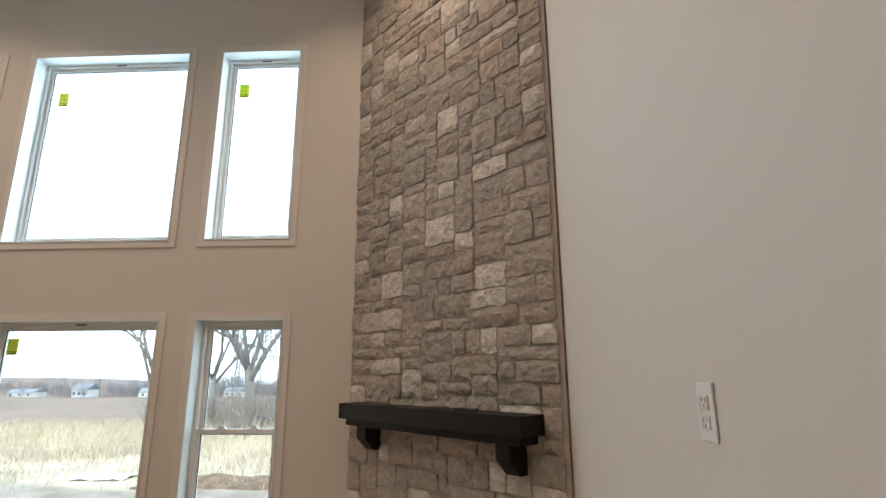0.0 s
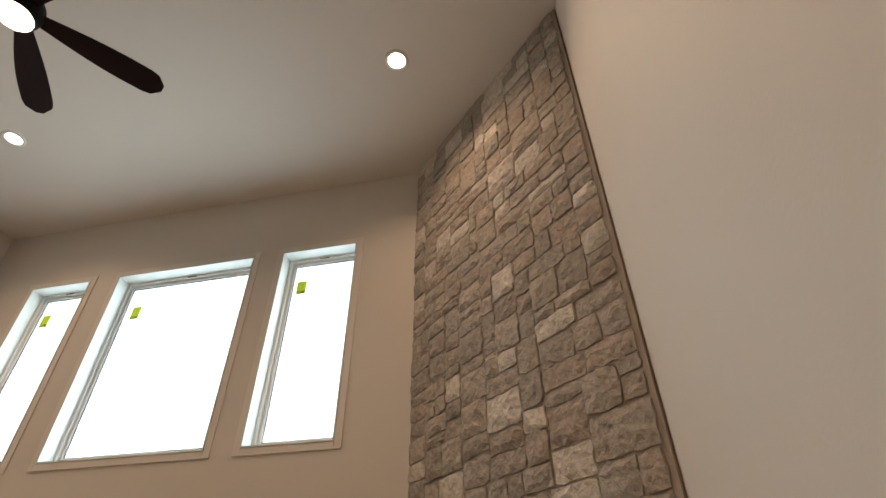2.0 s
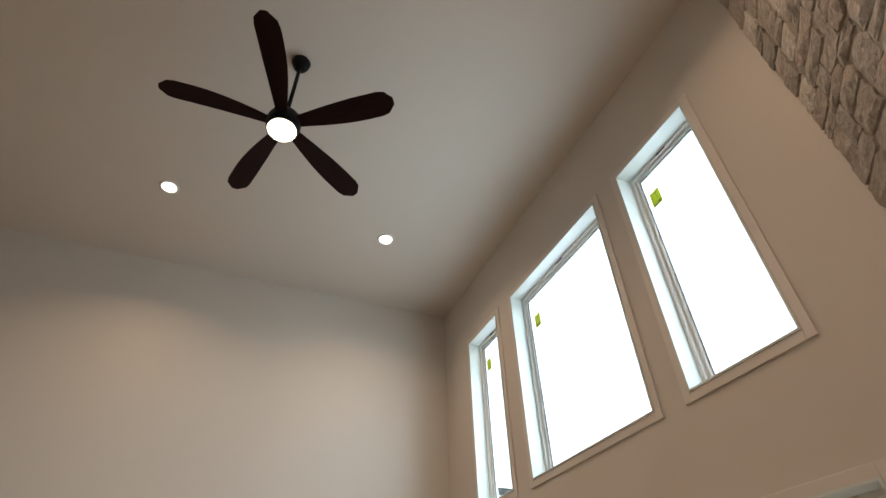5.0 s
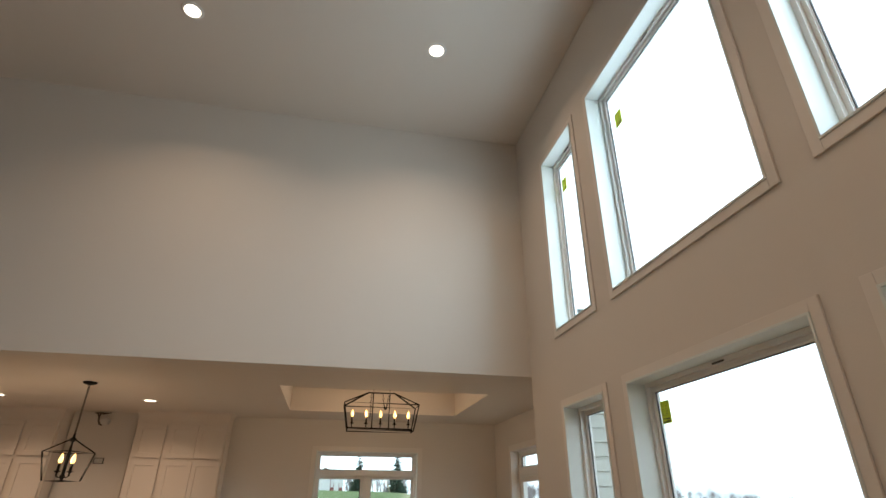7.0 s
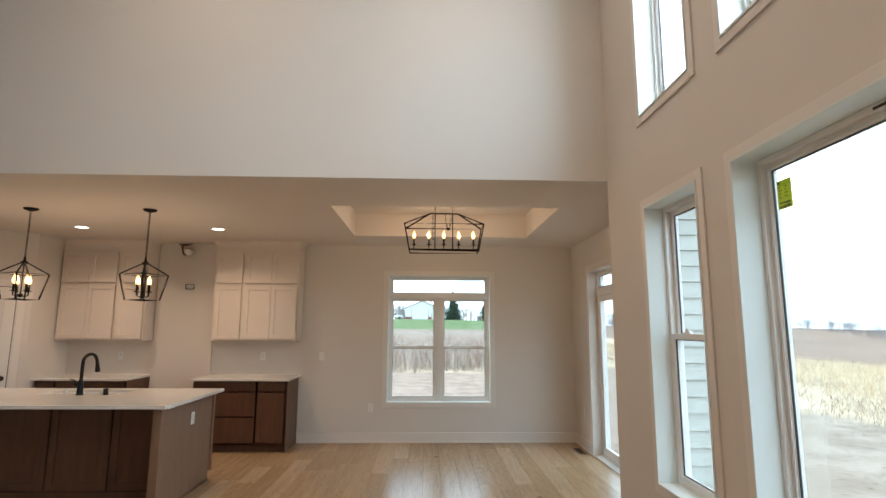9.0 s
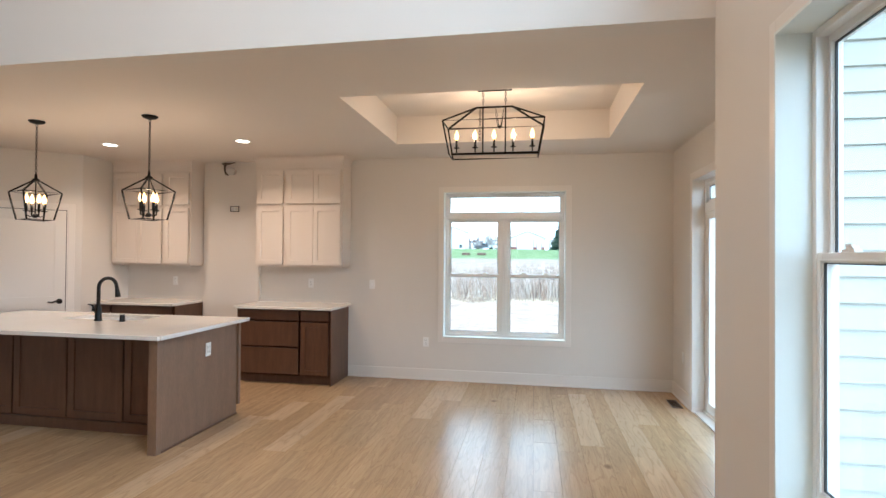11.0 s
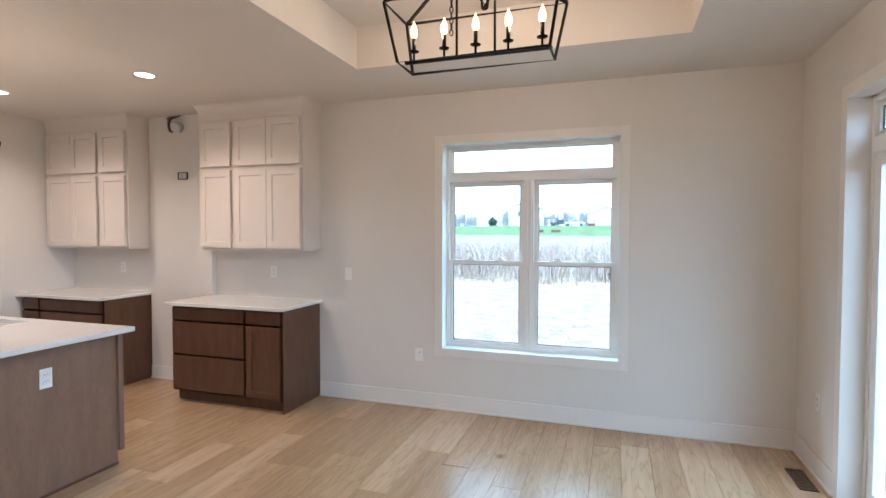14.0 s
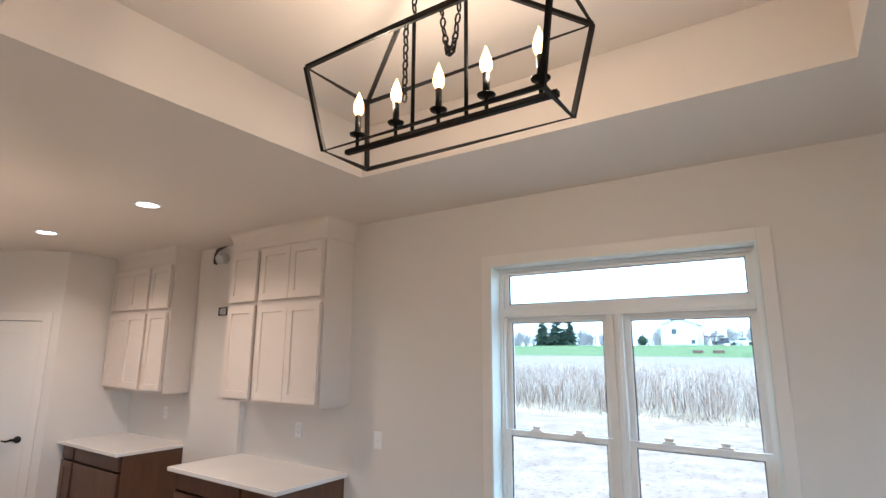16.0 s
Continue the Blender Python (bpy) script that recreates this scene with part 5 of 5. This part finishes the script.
for k in range(150):
    a, d = radians(rng.gauss(149, 9)), rng.uniform(172, 200)
    spots.append((d * math.cos(a), d * math.sin(a), rng.choice((3, 3.5, 4, 5, 8.5)) * rng.uniform(0.8, 1.2)))
for k in range(90):
    spots.append((rng.uniform(-240, -178), rng.uniform(-110, 30), rng.uniform(6, 10)))
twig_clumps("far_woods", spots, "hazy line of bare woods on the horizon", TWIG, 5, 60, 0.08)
BRUSHWOOD = material("brush_twigs", (0.27, 0.225, 0.19), 0.95, spec=0.1, var=0.3, var_scale=1)


def shrub(seed, height):
    rng = random.Random(seed)
    bm = bmesh.new()
    for k in range(9):
        a = rng.uniform(0, math.tau)
        branches(bm, rng, (math.cos(a) * 0.15, math.sin(a) * 0.15, 0), (math.cos(a) * rng.uniform(0.2, 1.2), math.sin(a) * rng.uniform(0.2, 1.2), 1), height * rng.uniform(0.35, 0.6), 0.026, 3, 3, 3)
    return tagged(part("bare_shrub", bm, BRUSHWOOD), "leafless tangled grey shrub in the hedgerow", "shrub", "bare shrubs")


kinds = [shrub(31, 2.6), shrub(32, 2.2), shrub(33, 3.0)]
placed = [(-11.5, 21.0), (-9.6, 22.5), (-12.8, 22.8)]
for ob, (x, y) in zip(kinds, placed):
    ob.matrix_world = Matrix.Translation((x, y, land(x, y) - 0.1))
for k in range(24):
    y = rng.uniform(21.5, 31)
    x = -y * rng.uniform(0.30, 0.52)
    sc_ = rng.uniform(0.6, 1.25)
    ob = copy_thing(kinds[k % 3], pose(x, y, land(x, y) - 0.1, 0, 0, rng.uniform(0, 360)))


def spruce(x, y, height, seed):
    rng = random.Random(seed)
    e = empty("spruce_tree", (x, y, land(x, y) - 0.1), 0, "dark green spruce standing on the lawn", "tree", "spruces")
    part("trunk", tube(bmesh.new(), [(0, 0, 0), (0, 0, height * 0.95)], [0.2, 0.03], 6), BARK, e)
    bm = bmesh.new()
    layers = 24
    for k in range(layers):
        u = k / layers
        z = height * (0.06 + 0.92 * u)
        r = height * 0.30 * (1 - u) ** 0.85 + 0.1
        for j in range(int(15 - 8 * u)):
            a = rng.uniform(0, math.tau)
            rr = r * rng.uniform(0.65, 1.12)
            w = rr * 0.22 + 0.08
            c, s = math.cos(a), math.sin(a)
            tip = Vector((c * rr, s * rr, z - rr * 0.28 + rng.uniform(-.1, .1)))
            root = Vector((0, 0, z))
            mid = root.lerp(tip, 0.55) + Vector((0, 0, 0.05))
            side = Vector((-s, c, 0)) * w
            p = [bm.verts.new(q) for q in (root, mid + side - Vector((0, 0, w * .7)), tip, mid - side - Vector((0, 0, w * .7)), mid)]
            bm.faces.new((p[0], p[1], p[4]))
            bm.faces.new((p[1], p[2], p[4]))
            bm.faces.new((p[2], p[3], p[4]))
            bm.faces.new((p[3], p[0], p[4]))
    part("crown", bm, NEEDLES, e)
    return e


spruce(-125, 9.2, 8.2, 1)
spruce(-128, 18.0, 9.5, 2)
spruce(-140, -53.5, 10.5, 3)
spruce(-140, -49.5, 11.5, 4)
spruce(-141, -46.4, 10.8, 5)
bm = bmesh.new()
rngb = random.Random(2)
for _ in range(260):
    v = Vector((rngb.gauss(0, 1), rngb.gauss(0, 1), rngb.gauss(0, 1))).normalized()
    c = Vector((v.x * 0.85, v.y * 0.85, 1.1 + v.z * 1.1))
    q = Vector((rngb.uniform(-1, 1), rngb.uniform(-1, 1), rngb.uniform(-1, 1))).normalized() * 0.28
    w = v.cross(q).normalized() * 0.22
    bm.faces.new([bm.verts.new(c + o) for o in (q, w, -q, -w)])
bush = part("round_shrub", bm, NEEDLES)
bush.matrix_world = Matrix.Translation((-138, -26.8, land(-138, -26.8)))
tagged(bush, "round clipped green shrub beside the white house", "shrub")

HOUSEWHITE = material("painted_house_siding", (0.62, 0.62, 0.60), 0.7, var=0.05, var_scale=0.5)
METALROOF = material("grey_roof", (0.16, 0.165, 0.18), 0.5, var=0.1)
REDBAND = material("dark_red_steel", (0.18, 0.05, 0.045), 0.6)
DARKGLASS = material("dark_window_glass", (0.05, 0.06, 0.07), 0.1)
DECKWOOD = material("weathered_deck", (0.16, 0.085, 0.065), 0.8, var=0.3)


def gable(bm, x0, x1, y0, y1, z, rise, over=0.3):
    """A gable roof with its ridge along x, so that the gable looks east."""
    ym = (y0 + y1) / 2
    t = 0.15
    for sgn, ye in ((1, y0 - over), (-1, y1 + over)):
        a = [(x0 - over, ye, z - over * rise / (ym - y0)), (x1 + over, ye, z - over * rise / (ym - y0)), (x1 + over, ym, z + rise), (x0 - over, ym, z + rise)]
        lo = [bm.verts.new(p) for p in a]
        hi = [bm.verts.new((p[0], p[1], p[2] + t)) for p in a]
        bm.faces.new(lo)
        bm.faces.new(hi)
        for k in range(4):
            bm.faces.new((lo[k], lo[(k + 1) % 4], hi[(k + 1) % 4], hi[k]))
    bmesh.ops.recalc_face_normals(bm, faces=bm.faces)
    return bm


def building(name, x0, x1, y0, y1, height, rise, label, wall_mat, roof_mat, windows=(), band=0.0, doors=()):
    z = min(land(x1, y0), land(x1, y1)) - 0.2
    e = empty(name, ((x0 + x1) / 2, (y0 + y1) / 2, z), 0, label, "building")
    inv = Matrix.Translation((-(x0 + x1) / 2, -(y0 + y1) / 2, 0))
    bm = boxes((x0, x1, y0, y1, 0, height))
    ym = (y0 + y1) / 2
    for x in (x0, x1):
        bm.faces.new([bm.verts.new(p) for p in ((x, y0, height), (x, y1, height), (x, ym, height + rise))])
    part("wall", bm, wall_mat, e)
    part("roof", gable(bmesh.new(), x0, x1, y0, y1, height, rise), roof_mat, e)
    if band:
        part("wainscot", boxes((x1, x1 + 0.05, y0, y1, 0, band)), REDBAND, e)
    for wy, wz, ww, wh in windows:
        w = part("window", boxes((x1 + 0.01, x1 + 0.06, wy - ww / 2, wy + ww / 2, wz, wz + wh)), DARKGLASS, e)
        part("window_frame", boxes((x1 + 0.02, x1 + 0.09, wy - ww / 2 - 0.1, wy - ww / 2, wz - 0.1, wz + wh + 0.1), (x1 + 0.02, x1 + 0.09, wy + ww / 2, wy + ww / 2 + 0.1, wz - 0.1, wz + wh + 0.1)), HOUSEWHITE, w)
    for dy, dw_, dh in doors:
        part("door", boxes((x1 + 0.06, x1 + 0.1, dy - dw_ / 2, dy + dw_ / 2, 0.1, dh)), HOUSEWHITE, e)
        part("door_trim", boxes((x1 + 0.06, x1 + 0.12, dy - dw_ / 2 - 0.15, dy - dw_ / 2, 0.1, dh), (x1 + 0.06, x1 + 0.12, dy + dw_ / 2, dy + dw_ / 2 + 0.15, 0.1, dh)), REDBAND, e)
    for ob in e.children_recursive:
        ob.data.transform(inv)
    return e


building("far_house", -156, -145, -23.9, -15.6, 5.3, 1.5, "white two-storey house with a low gable and raised deck", HOUSEWHITE, METALROOF, ((-20.8, 3.0, 1.1, 1.2), (-16.6, 0.6, 0.9, 0.9)))
building("pole_barn", -166, -150, -3.2, 6.6, 3.6, 2.0, "white steel pole barn with dark red wainscot and sliding doors", HOUSEWHITE, REDBAND, (), 1.1, ((1.0, 4.5, 3.3), (4.9, 1.2, 2.2)))
dz = land(-146, -12) - 0.2
e = empty("deck", (-146.5, -11.9, dz), 0, "weathered brown raised wooden deck beside the white house", "deck")
part("platform", boxes((-1.5, 1.5, -2.4, 2.2, 2.3, 2.5)), DECKWOOD, e)
part("rail", boxes((1.4, 1.5, -2.4, 2.2, 3.4, 3.5), (1.4, 1.5, -2.4, 2.2, 2.95, 3.0)), DECKWOOD, e)
for k in range(5):
    part("post", boxes((1.36, 1.5, -2.4 + 1.12 * k, -2.28 + 1.12 * k, 0, 3.5)), DECKWOOD, e)


def pickup(x, y, label, paint):
    z = land(x, y)
    e = empty("pickup_truck" if "pickup" in label else "car", (x, y, z), 0, label, "vehicle")
    part("body", boxes((-0.95, 0.95, -2.6, 2.6, 0.45, 1.05), bevel=0.08), paint, e)
    part("cab", boxes((-0.85, 0.85, -0.9, 1.1, 1.05, 1.8), bevel=0.15), paint, e)
    part("window", boxes((0.84, 0.87, -0.7, 0.9, 1.2, 1.6)), DARKGLASS, e)
    for s in (-1.7, 1.7):
        bm = bmesh.new()
        tube(bm, [(0.7, s, 0.4), (0.98, s, 0.4)], 0.4, 14)
        part("wheel", bm, SLOT, e)
    return e


pickup(-146, -6.3, "white pickup truck parked by the barn", HOUSEWHITE)
pickup(-147, -10.2, "dark car parked beside the pickup", material("dark_car_paint", (0.05, 0.07, 0.09), 0.3))

# a wooden swing frame on the lawn and a burn barrel
e = empty("swing_frame", (-118, 13.2, land(-118, 13.2)), 0, "pale wooden A-frame swing set standing on the lawn", "swing set")
for s in (-1.3, 1.3):
    part("leg", tube(bmesh.new(), [(0, s - 0.9, 0), (0, s, 2.6)], 0.09, 4), DRY[1], e)
    part("leg", tube(bmesh.new(), [(0, s + 0.9, 0), (0, s, 2.6)], 0.09, 4), DRY[1], e)
part("beam", tube(bmesh.new(), [(0, -1.6, 2.55), (0, 1.6, 2.55)], 0.1, 4), DRY[1], e)
for i, (yy, l_) in enumerate(((-8.5, 1.3), (-5.6, 1.4))):
    e = empty("landscape_timber_bed", (-88, yy * 0.9, land(-88, yy * 0.9)), 0, "low brown timber box on the lawn's edge", "planter")
    part("timber", boxes((-0.4, 0.4, -l_ / 2, l_ / 2, 0, 0.4), bevel=0.04), DECKWOOD, e)

# buildings far to the north
FARWALL = material("far_painted_wall", (0.62, 0.60, 0.57), 0.7)
FAR = ((-196, 232, 12, 3.6, "long low white far farm building"), (-172, 236, 7, 6, "pale far house across the field"), (-140, 238, 12, 4, "cream far building across the field"), (-118, 236, 7, 4.5, "white far house across the field"), (-104, 240, 8, 4, "pale far house among bare trees"))
for x, y, w_, h_, lab in FAR:
    z = land(x, y)
    e = empty("far_building", (x, y, z), 0, lab, "building", "far buildings")
    part("wall", boxes((-w_ / 2, w_ / 2, -4, 4, 0, h_ * 0.62)), FARWALL, e)
    bm = bmesh.new()
    prof = [(-4.4, h_ * 0.6), (4.4, h_ * 0.6), (0, h_)]
    a = [bm.verts.new((-w_ / 2 - 0.4, p, q)) for p, q in prof]
    b = [bm.verts.new((w_ / 2 + 0.4, p, q)) for p, q in prof]
    bm.faces.new(a)
    bm.faces.new(b[::-1])
    for k in range(3):
        bm.faces.new((a[k], b[k], b[(k + 1) % 3], a[(k + 1) % 3]))
    bmesh.ops.recalc_face_normals(bm, faces=bm.faces)
    part("roof", bm, METALROOF, e)
    for k in range(3):
        part("window", boxes((-w_ / 3 + k * w_ / 3 - 0.5, -w_ / 3 + k * w_ / 3 + 0.5, -4.06, -4.01, h_ * 0.2, h_ * 0.42)), DARKGLASS, e)

# ---- stone veneer: one mesh for each stone ----
LENGTH = 1.867
fire = on_stone("chimney_breast", 0, label="full-height corner chimney breast of tan and grey split-face stone", category="fireplace")
bm = bmesh.new()
# core between the two walls
for z0, z1 in ((0.0, TOP - 0.001),):
    pts = [(0.004, -0.0155), (LENGTH - 0.004, -0.0155), (LENGTH - 0.01, 0.04), (0.01, 0.04)]
    a = [bm.verts.new((p[0], p[1] , z0)) for p in pts]
    b = [bm.verts.new((p[0], p[1], z1)) for p in pts]
    bm.faces.new(a[::-1])
    bm.faces.new(b)
    for k in range(4):
        bm.faces.new((a[k], a[(k + 1) % 4], b[(k + 1) % 4], b[k]))
bmesh.ops.recalc_face_normals(bm, faces=bm.faces)
part("mortar_bed", bm, MORTAR, fire, "grey-brown recessed mortar")


def stone_mesh(rng, w, h):
    """A split face: rounded shoulders down to the joint, knocked-off facets and ridges over the middle."""
    nu, nv = max(3, min(7, round(w / 0.045))), max(3, min(5, round(h / 0.038)))
    bm = bmesh.new()
    sx, sz, base = rng.uniform(0, 90), rng.uniform(0, 90), rng.uniform(0.021, 0.031)
    lean_x, lean_z = rng.uniform(-0.006, 0.006), rng.uniform(-0.006, 0.006)
    g = []
    for j in range(nv + 1):
        row = []
        for i in range(nu + 1):
            u, v = i / nu, j / nv
            edge = i in (0, nu) or j in (0, nv)
            corner = i in (0, nu) and j in (0, nv)
            x, z = w * u, h * v
            if edge:
                x += rng.uniform(-0.006, 0.006) if i in (0, nu) else 0
                z += rng.uniform(-0.006, 0.006) if j in (0, nv) else 0
            else:
                x += rng.uniform(-0.32, 0.32) * w / nu
                z += rng.uniform(-0.32, 0.32) * h / nv
            if corner:
                x += (0.007 if i == 0 else -0.007) * rng.random()
                z += (0.007 if j == 0 else -0.007) * rng.random()
            ridge = abs(noise.noise(Vector((x * 16 + sx, z * 22 + sz, 0)))) * 0.015
            out = rng.uniform(0.0165, 0.0225) if edge else base + lean_x * (2 * u - 1) + lean_z * (2 * v - 1) + ridge + rng.uniform(-0.0025, 0.0025) - 0.002
            row.append(bm.verts.new((x, -max(0.012, out) if not edge else -out, z)))
        g.append(row)
    for j in range(nv):
        for i in range(nu):
            a, b, c, d = g[j][i], g[j][i + 1], g[j + 1][i + 1], g[j + 1][i]
            if rng.random() < 0.5:
                bm.faces.new((a, b, c)), bm.faces.new((a, c, d))
            else:
                bm.faces.new((a, b, d)), bm.faces.new((b, c, d))
    rim = [g[0][i] for i in range(nu + 1)] + [g[j][nu] for j in range(1, nv + 1)] + [g[nv][i] for i in range(nu - 1, -1, -1)] + [g[j][0] for j in range(nv - 1, 0, -1)]
    back = [bm.verts.new((v.co.x, 0.004, v.co.z)) for v in rim]
    for k in range(len(rim)):
        bm.faces.new((rim[k], back[k], back[(k + 1) % len(rim)], rim[(k + 1) % len(rim)]))
    bmesh.ops.recalc_face_normals(bm, faces=bm.faces)
    return bm


rng = random.Random(14)
unit_w, unit_h = (LENGTH - 0.025) / 46, TOP / 148
grid = [[False] * 46 for _ in range(148)]
joint = [[False] * 46 for _ in range(148)]
for j in range(148):
    before = 0
    for i in range(46):
        if grid[j][i]:
            continue
        free = 0
        while i + free < 46 and not grid[j][i + free]:
            free += 1
        # neighbours often share a course
        h_ = before if before and rng.random() < 0.45 else rng.choices((2, 3, 4, 5), (2.4, 6.5, 3.4, 0.9))[0]
        before = h_
        w_ = rng.choices((2, 3, 4, 5, 6, 7, 8, 9, 10), (0.5, 2.2, 4.2, 5, 4.4, 3.2, 2.2, 1.2, 0.5))[0]
        if h_ == 4:
            w_ = max(3, w_)
        if h_ == 5:
            w_ = min(5, w_)
        if h_ == 2:
            w_ = max(4, w_)
        w_ = min(w_, free)
        # break the joint with the course below
        for shift in (0, 1, -1, 2, -2):
            if 2 < w_ + shift <= free and not (j and i + w_ + shift < 46 and joint[j - 1][i + w_ + shift]):
                w_ += shift
                break
        if 0 < free - w_ <= 2:
            w_ = free if free < 9 else w_ - 1
        h_ = min(h_, 148 - j)
        for jj in range(j, j + h_):
            if any(grid[jj][i:i + w_]):
                h_ = jj - j
                break
        for jj in range(j, j + h_):
            for ii in range(i, i + w_):
                grid[jj][ii] = True
            joint[jj][min(45, i + w_)] = True
        gap = 0.0050
        w, h = w_ * unit_w - 2 * gap, h_ * unit_h - 2 * gap
        kind = rng.choices(range(4), (4, 3.2, 1.7, 1.8))[0]
        bm = stone_mesh(rng, w, h)
        ob = part("stone", bm, STONES[kind], fire)
        proud = rng.uniform(0.0, 0.012)
        ob.matrix_basis = pose(i * unit_w + gap, -proud, j * unit_h + gap, 0, rng.uniform(-0.6, 0.6), 0)

# ---- oak planks ----
# planks on the stretch that the walk looks along are objects of their own; the rest are joined
rng = random.Random(4)
PW = 0.19
planks_near = empty("floor", (0, 0, 0), 0, "wide light oak plank floor with knots", kind="structure")
cache = {}
def plank_mesh(length):
    key = round(length, 2)
    if key not in cache:
        bm = boxes((0.0006, key - 0.0006, 0.0006, PW - 0.0006, -0.018, 0.0), bevel=0.0012)
        me = bpy.data.meshes.new("floor_plank")
        bm.to_mesh(me)
        bm.free()
        me.materials.append(OAK)
        cache[key] = me
    return cache[key]


far = bmesh.new()
y = SOUTH
lengths = (0.6, 0.9, 1.1, 1.4, 1.6, 1.9, 2.1)
while y < DINING_NORTH - 0.001:
    x_end = SPLIT - 0.001 if y + PW > NORTH + 0.001 else EAST
    x = WEST
    first = rng.uniform(0.3, 1.5)
    while x < x_end - 0.02:
        L = first or rng.choice(lengths)
        first = 0
        near = y > -1.9 and x < -2.4
        if near and x + L < x_end + 0.05:
            ob = new("floor_plank", plank_mesh(L))
            ob.parent = planks_near
            ob.matrix_basis = pose(x, y, -rng.uniform(0, 0.0006))
        else:
            L = min(L, x_end - x + 0.04)
            box(far, x + 0.0006, x + L - 0.0006, y + 0.0006, y + PW - 0.0006, -0.018, -0.0003)
        x += L
    y += PW
part("floor_planks_far", far, OAK, planks_near, "")
tagged(bpy.data.objects["floor_planks_far"], kind="stuff")
